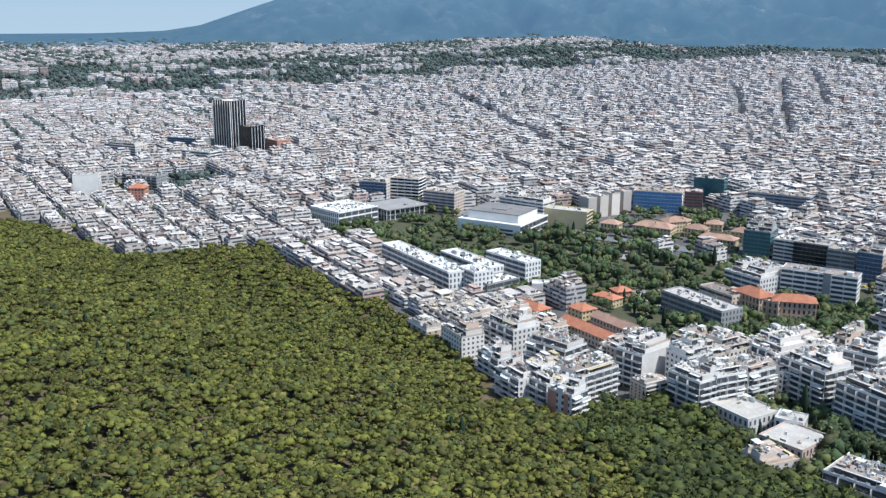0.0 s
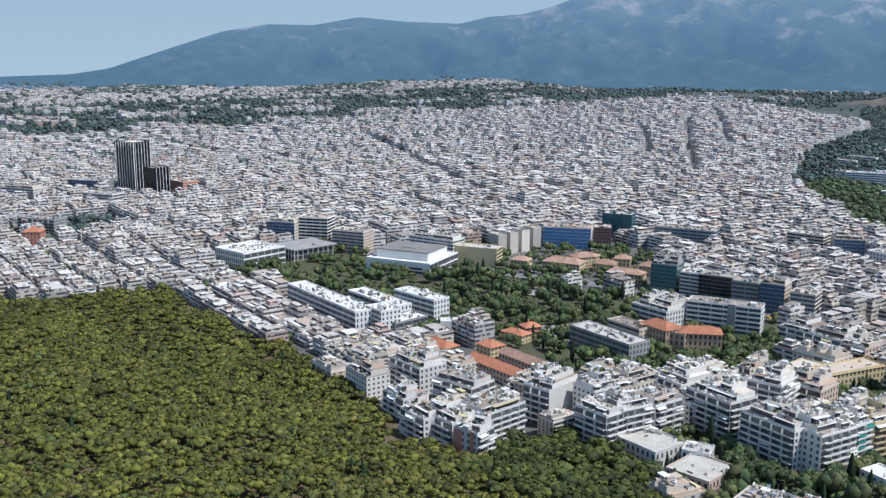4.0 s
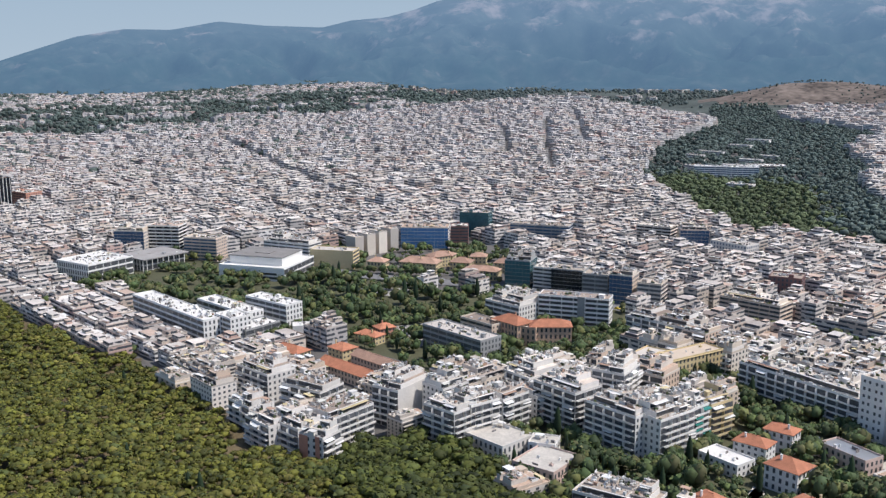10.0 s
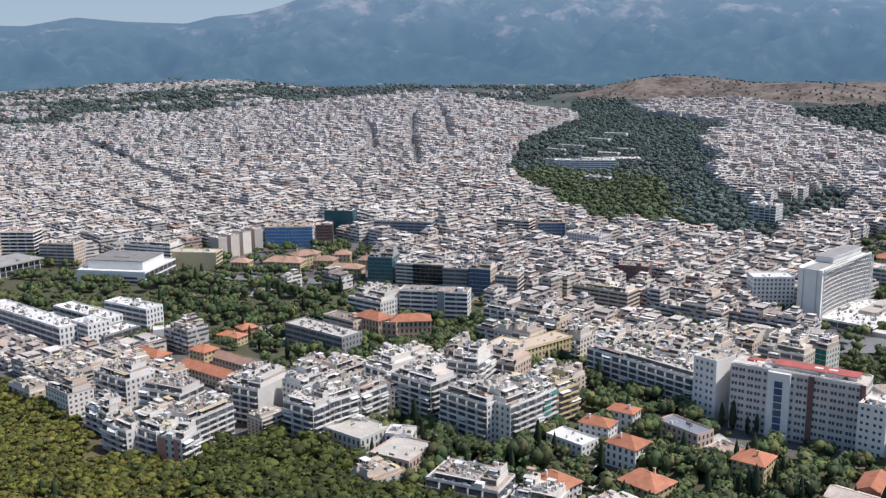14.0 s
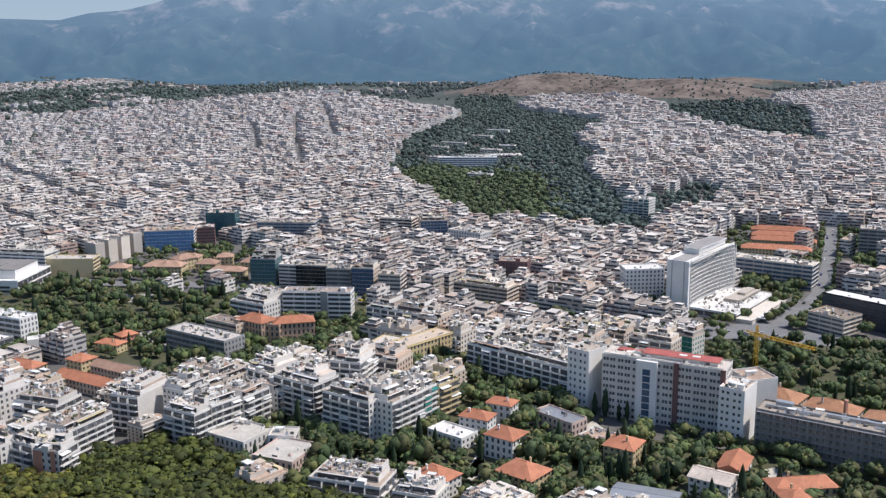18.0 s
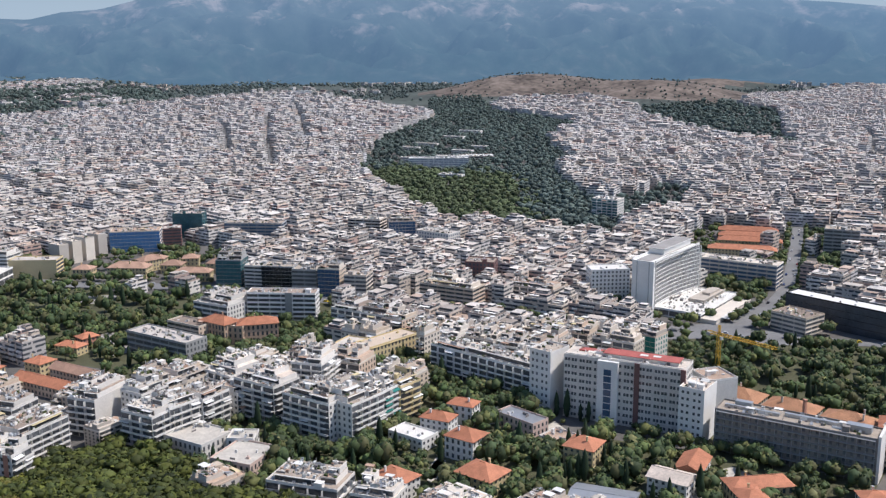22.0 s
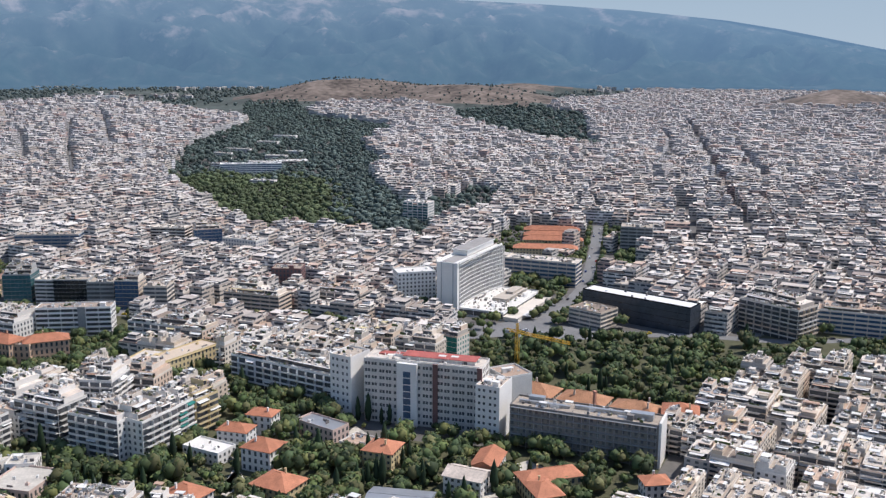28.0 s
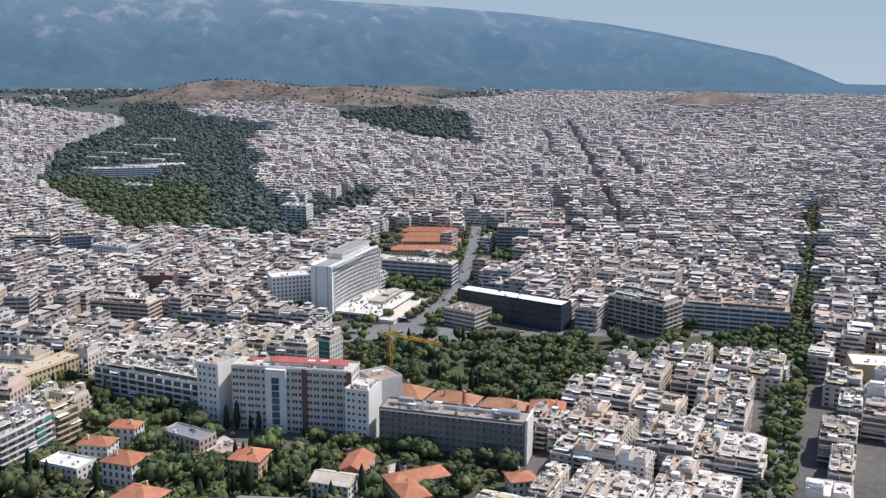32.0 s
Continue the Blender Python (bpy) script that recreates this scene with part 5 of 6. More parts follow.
building("campus_hall", 700, 1220, 36, 12, 8, -50, "low white campus shed at the wood's edge", "campus building", "rwwn", seed=136, pent=False)
building("hill_hospital", 874, 2364, 74, 18, 20, -22, "broad white slab standing on the ridge of the city", "hospital", "wwwn", wall=M_CLEAN, roof=M_CLEAN, seed=138, pent=False)
# far left towers
tw = building("tower", -276, 1292, 30, 28, 72, -33, "dark high-rise tower with white vertical fins", "tower", "gggn", glass=M_BLACK, wall=M_BLACK, seed=140, pent=False, stairs=0, boxes_n=2, st=3.2)
for k in range(8):
    x = -15 + k * 4.28
    part("fin", bx((x - 0.35, x + 0.35, -15.1, -14, 1, 72.5)), M_WHITE, tw)
for k in range(6):
    y = -12 + k * 5
    part("fin", bx((15, 15.9, y - 0.35, y + 0.35, 1, 72.5)), M_WHITE, tw)
t2 = building("tower", -240, 1251, 20, 24, 44, -37, "lower dark tower block beside the high-rise", "tower", "gggn", glass=M_BLACK, wall=M_BLACK, seed=141, pent=False, stairs=0, boxes_n=2, st=3.2)
for k in range(5):
    part("fin", bx((10, 10.7, -10 + k * 5 - 0.3, -10 + k * 5 + 0.3, 1, 44.4)), M_WHITE, t2)
building("office_slab", -217, 1279, 42, 22, 24, -45, "salmon-orange office block beside the towers", "office", "wwww", wall=M_SALMON, seed=142, pent=False)
building("office_slab", -294, 1203, 46, 20, 20, -30, "white banded office before the towers", "office", "rrrn", seed=143, pent=False)
house(-306, 982, 17, 14, 16, -4, "tall coral-pink house with a red roof", seed=144, wall=M_SALMON, name="mansion", category="mansion")
building("office_slab", -367, 1010, 26, 16, 24, 10, "blank white tower block at the city's edge", "office", "nwww", seed=146, pent=False)

# offices and long rows that rise over the roofs in the middle distance
building("apartment_row", 321, 464, 76, 15, 17, -69, "long blue-shaded eight-storey apartment row behind the gardens", U, "bwww", wall=M_CLEAN, seed=150, boxes_n=12, awn=0.8)
building("apartment_block", 400, 443, 27, 16, 21, -62, "pale apartment block beside the hospital", U, "bwww", wall=M_WALL, seed=151)
building("apartment_block", 428, 446, 14, 15, 19, -70, "apartment block wrapped in green netting", U, "gwww", wall=M_WALL, glass=M_GREEN, seed=152)
building("office_block", 302, 598, 44, 24, 15, -58, "white office with stepped round terraces", "office", "bbww", seed=153, boxes_n=8)
building("office_block", 387, 631, 46, 20, 15, -57, "pale banded office row", "office", "rrww", wall=M_WALL, seed=154, boxes_n=6)
for k, (x, y, w, h, t, words, wl, gl, sd) in enumerate((
        (-66, 988, 30, 22, -21, "grey-blue glass office on the avenue", M_WALL, M_BLUE, "gwwn"),
        (-34, 986, 31, 26, -21, "dark banded office with white floor edges", M_WHITE, M_BLACK, "rrrn"),
        (2, 940, 34, 21, -30, "pale blue office with ribbon windows", M_WALL, M_BLUE, "rwwn"),
        (80, 914, 50, 18, -40, "white banded office behind the concert hall", M_WHITE, M_GLASS, "rrwn"),
        (322, 922, 58, 22, -33, "long grey banded office over the roofs", M_GREY, M_BLUE, "rrwn"),
        (423, 878, 34, 24, -45, "cream and brown banded office", M_WALL, M_BLACK, "rrwn"),
        (448, 852, 26, 24, -20, "blue stepped glass office", M_WALL, M_BLUE, "ggwn"),
        (463, 802, 38, 20, -64, "pale office with white fins", M_WHITE, M_BLUE, "wwwn"),
        (-317, 1044, 46, 18, -24, "brown-grey block with shaded balconies", M_GREY, M_GLASS, "bwwn"),
        (-399, 1242, 52, 22, -28, "blue-shaded office row at the city's edge", M_WALL, M_BLUE, "rwwn"),
        (-330, 1290, 56, 24, -23, "dark blue glazed office row", M_GREY, M_BLUE, "gwwn"),
        (622, 570, 62, 20, -61, "grey hospital-like block behind the hotel", M_WALL, M_BLUE, "rrwn"),
        (439, 597, 42, 15, -60, "cream office with rounded banded corner", M_WALL, M_GLASS, "brwn"),
        (705, 860, 30, 24, -60, "pale apartment tower at the wood's edge", M_WHITE, M_TEAL, "bwwn"))):
    building("office_block", x, y, w, 19, h, t, words, "office", sd, wall=wl, glass=gl, seed=160 + k, pent=k % 3 == 0, boxes_n=5)

# ---- the city ----
def blocked(x, y, pad=0.0):
    """Where no ordinary building stands."""
    res = (forest_depth(x, y) > -6 - pad) | (dry_hill(x, y) > 16)
    for name, poly in (*PARKS.items(), *GROUNDS.items()):
        held = inside(x, y, poly)
        if name == "green_belt":
            held &= np.sin(x * 0.011 + 0.6 * np.sin(y * 0.011)) * np.sin(y * 0.021 + 1) + 0.5 * rs.rand(np.size(x)) < 0.86
        res |= held
    for hx, hy, hw, hd, a in HEROES:
        c, s = math.cos(a), math.sin(a)
        u, v = (x - hx) * c + (y - hy) * s, -(x - hx) * s + (y - hy) * c
        res |= (np.abs(u) < hw + 8 + pad) & (np.abs(v) < hd + 8 + pad)
    return res


def boxes(cx, cy, z0, w, d, h, a):
    """Vertices and faces of many boxes, without their undersides."""
    c, s = np.cos(a), np.sin(a)
    sx = np.array([-1, 1, 1, -1, -1, 1, 1, -1]) * 0.5
    sy = np.array([-1, -1, 1, 1, -1, -1, 1, 1]) * 0.5
    sz = np.array([0, 0, 0, 0, 1, 1, 1, 1])
    u, v = w[:, None] * sx, d[:, None] * sy
    X = cx[:, None] + u * c[:, None] - v * s[:, None]
    Y = cy[:, None] + u * s[:, None] + v * c[:, None]
    Z = z0[:, None] + h[:, None] * sz
    V = np.stack([X, Y, Z], -1).reshape(-1, 3)
    q = np.array([[0, 1, 5, 4], [1, 2, 6, 5], [2, 3, 7, 6], [3, 0, 4, 7], [4, 5, 6, 7]])
    Fc = (q[None] + (np.arange(len(cx)) * 8)[:, None, None]).reshape(-1, 4)
    M = np.tile([0, 0, 0, 0, 1], len(cx))
    return V, Fc, M


# streets and avenues: half width and the line they follow
ROADS = {
    "long_avenue": (5.6, [(530, 476), (578, 498), (645, 541), (750, 632), (852, 724)]),
    "park_avenue": (9, [(-120, 1010), (60, 905), (101, 870), (136, 834), (189, 800), (236, 768), (275, 722), (330, 655), (400, 570), (458, 492), (502, 473)]),
    "side_street": (2.6, [(424, 147), (470, 167), (552, 204), (647, 246), (781, 306), (890, 357), (1250, 520)]),
    "museum_street": (5, [(502, 473), (522, 456), (546, 432), (562, 418), (596, 392), (618, 363), (632, 346), (682, 312), (735, 286)]),
    "gallery_lane": (5, [(618, 363), (659, 375), (700, 384)]),
    "far_street": (1.5, [(897, 556), (1578, 1155), (1900, 1440)]),
    "brick_street": (1, [(842, 583), (1023, 747)]),
    "east_street": (1, [(1299, 824), (1657, 1143)]),
    "slope_street": (1, [(1341, 1022), (1652, 1299)]),
    "hill_street": (1.2, [(488, 1385), (612, 1790), (680, 2010)]),
    "ridge_street": (1.2, [(639, 1653), (744, 1990), (790, 2140)]),
    "west_street": (1, [(482, 1604), (557, 1887)]),
    "north_street": (1, [(25, 1954), (198, 1102)]),
}


def road_gap(x, y):
    """Distance beyond the nearest road's edge."""
    best = np.full(np.shape(x), 1e9)
    for half, line in ROADS.values():
        for (ax, ay), (bx_, by_) in zip(line, line[1:]):
            dx, dy = bx_ - ax, by_ - ay
            t = np.clip(((x - ax) * dx + (y - ay) * dy) / (dx * dx + dy * dy), 0, 1)
            best = np.minimum(best, np.hypot(x - ax - t * dx, y - ay - t * dy) - half)
    return best


def lots():
    """Building plots: a patchwork of quarters, each with its own street grid. x, y, width, depth, turn."""
    gx, gy = np.meshgrid(np.arange(-1500, 4300, 430.0), np.arange(-300, 4400, 430.0))
    seeds = np.stack([gx.ravel(), gy.ravel()], 1) + (rs.rand(gx.size, 2) - 0.5) * 330
    turns = np.radians(rs.choice([120, 120, 114, 128, 136, 108, 102, 30], len(seeds)))
    near = np.hypot(seeds[:, 0] - 250, seeds[:, 1] - 500) < 560
    turns[near] = radians(120)
    turns[np.hypot(seeds[:, 0] - 520, seeds[:, 1] - 180) < 330] = radians(112)
    rows = []
    for (sx, sy), ang in zip(seeds, turns):
        r0, a0 = math.hypot(sx, sy), math.degrees(math.atan2(sx - 30, sy))
        if r0 > 4800 or (r0 > 700 and (a0 < -45 or a0 > 100)):
            continue
        bw, bd, st = rs.uniform(52, 84), rs.uniform(30, 38), rs.uniform(5.0, 7.5)
        ca, sa = math.cos(ang), math.sin(ang)
        for i in range(-7, 8):
            for j in range(-11, 12):
                bx0, by0 = i * (bw + st) + (j % 2) * 17, j * (bd + st)
                X, Y = bx0 * ca - by0 * sa + sx, bx0 * sa + by0 * ca + sy
                if abs(X - sx) > 420 or abs(Y - sy) > 420:
                    continue
                n = rs.randint(4, 7)
                cuts = np.sort(np.concatenate([[0, 1], (np.arange(1, n) + 0.6 * (rs.rand(n - 1) - 0.5)) / n]))
                for k in range(n):
                    for m in range(2):
                        w, d = bw * (cuts[k + 1] - cuts[k]), bd / 2
                        u, v = -bw / 2 + bw * (cuts[k + 1] + cuts[k]) / 2, -bd / 2 + d * (m + 0.5)
                        rows.append((X + u * ca - v * sa, Y + u * sa + v * ca, w, d, ang + math.pi * m, sx, sy))
    R = np.array(rows)
    own = np.hypot(R[:, 0] - R[:, 5], R[:, 1] - R[:, 6])
    keep = np.ones(len(R), bool)
    for sx, sy in seeds:
        keep &= np.hypot(R[:, 0] - sx, R[:, 1] - sy) > own - 5
    A, r = np.degrees(np.arctan2(R[:, 0] - 30, R[:, 1])), np.hypot(R[:, 0], R[:, 1])
    keep &= (A > -28) & (A < 74) & (r < np.interp(A, EDGE_AZ, EDGE_R)) & (r > 200)
    return R[keep][:, :5]


LOTS = lots()
LOTS = LOTS[~blocked(LOTS[:, 0], LOTS[:, 1])]
LOTS = LOTS[road_gap(LOTS[:, 0], LOTS[:, 1]) > 8.5]
lot_r = np.hypot(LOTS[:, 0] - 30, LOTS[:, 1] + 10)
order = np.argsort(lot_r)
NEAR, REST = LOTS[order[:160]], LOTS[order[160:]]

# nearest ordinary blocks, each one a thing
TYPES, SIZES = [], []
for k, (w, d, fl, sides) in enumerate(((13, 14, 5, "bwww"), (14.5, 15, 6, "bwbw"), (12, 14, 4, "wwww"), (15, 15, 6, "bbww"), (13.5, 14, 5, "bwwb"), (16, 15, 5, "bwww"), (12.5, 15, 6, "bwwb"), (14, 14, 4, "bwww"))):
    SIZES.append((w, d))
    words = ("white", "pale", "cream", "off-white", "light grey", "white", "pale", "cream")[k]
    TYPES.append(building("apartment_block", 4000 + 40 * k, -4000, w, d, fl * 3.1 + 0.5, 0, words + " " + ("", "", "", "", "four", "five", "six")[fl] + "-storey apartment block with roof terrace clutter", U, sides, wall=M_WHITE if k == 0 else M_WALL, seed=200 + k, boxes_n=7, awn=0.5, row=True, group="ordinary apartment blocks"))
del HEROES[-len(TYPES):]
pick = random.Random(5)
for k, (x, y, w, d, a) in enumerate(NEAR):
    i = k if k < len(TYPES) else pick.randrange(len(TYPES))
    m = pose(x, y, float(land(x, y)), 0, 0, math.degrees(a))
    base = TYPES[i] if k < len(TYPES) else copy_thing(TYPES[i], m)
    up = forest_depth(x, y)
    tall = pick.uniform(0.5, 0.72) if up > -75 else (pick.uniform(0.6, 0.85) if up > -140 else pick.uniform(0.8, 1.0))
    base.matrix_basis = m @ Matrix.Diagonal((w / SIZES[i][0], 1.06 * d / SIZES[i][1], tall, 1))


def build_city():
    L = REST
    n = len(L)
    r = np.hypot(L[:, 0], L[:, 1])
    fl = np.clip(np.round(4.7 + 0.85 * rs.randn(n)), 3, 8)
    fl = np.where(r > 2700, np.clip(fl - 1.6, 2, 4), fl)
    # the houses under the wood are low
    low = (forest_depth(L[:, 0], L[:, 1]) > -130) & (L[:, 0] < 60)
    fl = np.where(low, 2 + (rs.rand(n) < 0.45), fl)
    h = fl * 3.1 + 1
    w = L[:, 2] * 0.995
    d = L[:, 3] * (0.9 + 0.1 * rs.rand(n))
    z = land(L[:, 0], L[:, 1]) - 1
    c, s = np.cos(L[:, 4]), np.sin(L[:, 4])
    VV, FF, MM, off = [], [], [], 0
    # blocks from about this distance take the haze-tinted walls and roofs
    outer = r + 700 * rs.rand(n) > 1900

    def put(m, u, v, z0, ww, dd, hh, mat=None):
        nonlocal off
        V, Fc, M = boxes(L[m, 0] + u * c[m] - v * s[m], L[m, 1] + u * s[m] + v * c[m], z0, ww, dd, hh, L[m, 4])
        VV.append(V)
        FF.append(Fc + off)
        M = M if mat is None else np.full_like(M, mat)
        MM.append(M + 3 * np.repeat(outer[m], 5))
        off += len(V)
    every = np.ones(n, bool)
    put(every, 0, 0, z, w, d, h)
    # set-back top storeys, lift houses and roof boxes
    m = rs.rand(n) < np.where(r < 1500, 0.85, 0.4)
    k = m.sum()
    put(m, (rs.rand(k) - 0.5) * 2, 0.8 + rs.rand(k), z[m] + h[m] - 0.1, w[m] * (0.6 + 0.35 * rs.rand(k)), d[m] * (0.5 + 0.2 * rs.rand(k)), np.full(k, 2.8))
    m = m & (rs.rand(n) < 0.5) & (r < 1700)
    k = m.sum()
    put(m, (rs.rand(k) - 0.5) * 3, 2.0 + rs.rand(k), z[m] + h[m] + 2.6, w[m] * (0.3 + 0.3 * rs.rand(k)), d[m] * (0.25 + 0.15 * rs.rand(k)), np.full(k, 2.6))
    # low walls round the nearer roofs
    m = r < 1000
    for k in (-1, 1):
        put(m, 0, k * (d[m] / 2 - 0.12), z[m] + h[m] - 0.05, w[m], np.full(m.sum(), 0.24), np.full(m.sum(), 0.9), 1)
        put(m, k * (w[m] / 2 - 0.12), 0, z[m] + h[m] - 0.05, np.full(m.sum(), 0.24), d[m] - 0.5, np.full(m.sum(), 0.9), 1)
    for share, size, tall in ((0.7, 2.8, 3.6), (0.5, 2.2, 1.5), (0.6, 1.8, 1.3), (0.4, 3.0, 2.4), (0.7, 1.2, 1.2), (0.6, 1.0, 1.4), (0.6, 1.4, 0.9), (0.5, 0.9, 1.7)):
        m = (rs.rand(n) < share) & (r < (2500 if tall > 3 else (1800 if size > 1.7 else 1250)))
        k = m.sum()
        put(m, (rs.rand(k) - 0.5) * w[m] * 0.8, (rs.rand(k) - 0.5) * d[m] * 0.8, z[m] + h[m] - 0.1, size * (0.6 + 0.8 * rs.rand(k)), size * (0.6 + 0.6 * rs.rand(k)), tall * (0.8 + 0.4 * rs.rand(k)))
    # balcony bands on the street side
    for f in range(1, 7):
        m = (f < fl) & (r < 1250) & (rs.rand(n) < 0.92)
        k = m.sum()
        put(m, (rs.rand(k) - 0.5) * w[m] * 0.4, -d[m] / 2 - 0.7, z[m] + 1 + f * 3.1, w[m] * (0.3 + 0.4 * rs.rand(k)), np.full(k, 1.4), np.full(k, 1.0), 2)
    # awnings and sheds on the terraces
    m = (rs.rand(n) < 0.75) & (r < 1900)
    k = m.sum()
    put(m, (rs.rand(k) - 0.5) * w[m] * 0.4, -d[m] * 0.36, z[m] + h[m] + 2.1, w[m] * (0.35 + 0.5 * rs.rand(k)), np.full(k, 2.4), np.full(k, 0.18), 2)
    ob = mesh_from("city_blocks", np.concatenate(VV), np.concatenate(FF), [M_FARWALL, M_FARROOF, M_FARWHITE, M_HAZYWALL, M_HAZYROOF, M_FARWHITE], np.concatenate(MM))
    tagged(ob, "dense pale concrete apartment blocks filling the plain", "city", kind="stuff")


M_FARWHITE = material("far_parapet", (0.68, 0.645, 0.6), 0.85, vary=0.15, scale=0.05, fine=0.6, tint=0.28, per="island")
build_city()

# paved courts
for line in ([(135, 674), (157, 676), (147, 623), (129, 620)], [(131, 797), (165, 778), (152, 753), (120, 780)], [(140, 640), (165, 690), (185, 690), (185, 628)], [(-89, 860), (-11, 877), (9, 832), (-47, 816)]):
    V = [(x, y, float(land(x, y)) + 0.25) for x, y in line]
    me = bpy.data.meshes.new("pavement")
    me.from_pydata(V, [], [list(range(len(V)))])
    me.materials.append(M_PAVE)
    tagged(new("pavement", me), "pale paved court and car park between the buildings", "pavement", kind="structure")

for line in YARDS:
    V = [(x, y, float(land(x, y)) + 0.5) for x, y in line]
    me = bpy.data.meshes.new("pavement")
    me.from_pydata(V, [], [list(range(len(V)))])
    me.materials.append(M_PALEROOF)
    tagged(new("pavement", me), "sunlit pale paved yard between the villas", "pavement", kind="structure")
for line in PLAZAS:
    V = [(x, y, float(land(x, y)) + 0.3) for x, y in line]
    me = bpy.data.meshes.new("road")
    me.from_pydata(V, [], [list(range(len(V)))])
    me.materials.append(M_ASPH)
    tagged(new("road", me), "broad grey asphalt junction before the hotel", "road", kind="structure")

# roads
for name, (half, line) in ROADS.items():
    V, Fc = [], []
    pts = []
    for (ax, ay), (bx_, by_) in zip(line, line[1:]):
        cnt = max(1, int(math.hypot(bx_ - ax, by_ - ay) / 25))
        pts += [(ax + (bx_ - ax) * i / cnt, ay + (by_ - ay) * i / cnt) for i in range(cnt)]
    pts.append(line[-1])
    P = np.array(pts)
    T = np.gradient(P, axis=0)
    T /= np.linalg.norm(T, axis=1)[:, None]
    N = np.stack([-T[:, 1], T[:, 0]], 1)
    rows = []
    for k in (-1, 1):
        Q = P + N * half * k
        rows.append(np.column_stack([Q, land(Q[:, 0], Q[:, 1]) + 0.35]))
    V = np.concatenate(rows)
    n = len(P)
    Fc = np.array([(i + n, i, i + 1, i + 1 + n) for i in range(n - 1)])
    tagged(mesh_from("road", V, Fc[:, ::-1], [M_ASPH]), "grey asphalt road between the blocks", "road", kind="structure")

# trees of the parks; where two parks overlap the first one plants
PLANTED = []


def DONE_TREES(p):
    res = np.zeros(len(p), bool)
    for poly in PLANTED:
        res |= inside(p[:, 0], p[:, 1], poly)
    return res


for name, poly in (*PARKS.items(), *GROUNDS.items()):
    if name == "campus_wood":
        continue
    xs, ys = [q[0] for q in poly], [q[1] for q in poly]
    far = min(math.hypot(*q) for q in poly)
    step = 6.6 if far < 900 else (8 if far < 1200 else (14 if name == "green_belt" else 11))
    p = jitter_grid(min(xs), max(xs), min(ys), max(ys), step)
    thin = 0.42 if name in GROUNDS else (0.5 if name in ("avenue_park", "museum_grove", "central_park") else (0.98 if name in ("villa_garden", "cypress_garden", "school_garden", "mansion_grove", "institute_garden") else 0.78))
    gap = np.sin(p[:, 0] * 0.09 + 1.3) * np.sin(p[:, 1] * 0.075) + np.sin(p[:, 0] * 0.031) * np.cos(p[:, 1] * 0.043)
    free = inside(p[:, 0], p[:, 1], poly) & (rs.rand(len(p)) < thin + 0.22 * gap)
    for plaza in PLAZAS + YARDS:
        free &= ~inside(p[:, 0], p[:, 1], plaza)
    free &= ~DONE_TREES(p)
    free = free & (road_gap(p[:, 0], p[:, 1]) > (7 if name in ("avenue_park", "museum_grove", "central_park") else 1))
    for hx, hy, hw, hd, a in HEROES:
        c, s = math.cos(a), math.sin(a)
        free &= ~((np.abs((p[:, 0] - hx) * c + (p[:, 1] - hy) * s) < hw + 3) & (np.abs((p[:, 1] - hy) * c - (p[:, 0] - hx) * s) < hd + 3))
    p = p[free & (forest_depth(p[:, 0], p[:, 1]) < 2)]
    if not len(p):
        continue
    PLANTED.append(poly)
    near = far < 900
    ob = scatter("tree_belt", BROAD if near else SMALL, p, land(p[:, 0], p[:, 1]) + 0.3, (1.5 + 4.0 * rs.rand(len(p)) ** 1.7) * (step / 6.6) ** 0.5, [M_LEAF if near else M_HAZYLEAF])
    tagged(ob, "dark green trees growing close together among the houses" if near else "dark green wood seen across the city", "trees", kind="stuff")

# the olive pines of the lower campus wood and the woods between the city and the mountain
poly = PARKS["campus_wood"]
p = jitter_grid(500, 1430, 740, 2480, 7.6)
p = p[inside(p[:, 0], p[:, 1], poly)]
low = p[:, 1] + 0.25 * p[:, 0] < 1400 + 60 * np.sin(p[:, 0] * 0.013) + 110 * rs.rand(len(p))
dark = low & (p[:, 0] - 0.52 * p[:, 1] + 50 * rs.rand(len(p)) > 195)
for name, m, mat, words in (("campus_trees", low & ~dark, M_CAMPUS, "olive-green pine wood round the campus"), ("campus_trees", ~low | dark, M_HAZYLEAF, "dark green wood behind the campus")):
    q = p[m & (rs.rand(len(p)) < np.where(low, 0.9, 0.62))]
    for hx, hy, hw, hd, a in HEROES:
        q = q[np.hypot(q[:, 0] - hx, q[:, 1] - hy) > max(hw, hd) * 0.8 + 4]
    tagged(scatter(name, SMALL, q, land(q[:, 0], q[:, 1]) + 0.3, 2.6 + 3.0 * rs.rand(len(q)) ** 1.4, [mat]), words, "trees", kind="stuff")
aa, rr = np.radians(rs.uniform(-26, 62, 15000)), rs.uniform(2150, 3900, 15000)
q = np.stack([np.sin(aa) * rr, np.cos(aa) * rr], 1)
q = q[(rr > np.interp(np.degrees(aa), EDGE_AZ, EDGE_R) + np.where(np.degrees(aa) < 30, 260, -20)) & (dry_hill(q[:, 0], q[:, 1]) < 8) & (np.sin(q[:, 0] * 0.009) + np.sin(q[:, 1] * 0.008 + q[:, 0] * 0.004) + rs.rand(len(q)) > -0.5)]
tagged(scatter("foothill_wood", SMALL, q, land(q[:, 0], q[:, 1]) - 1.5, 3 + 3.5 * rs.rand(len(q)), [M_HAZYFOOT]), "dark scrub and pines at the mountain's foot", "trees", kind="stuff")
aa, rr = np.radians(rs.uniform(-24, 60, 2600)), rs.uniform(2700, 3900, 2600)
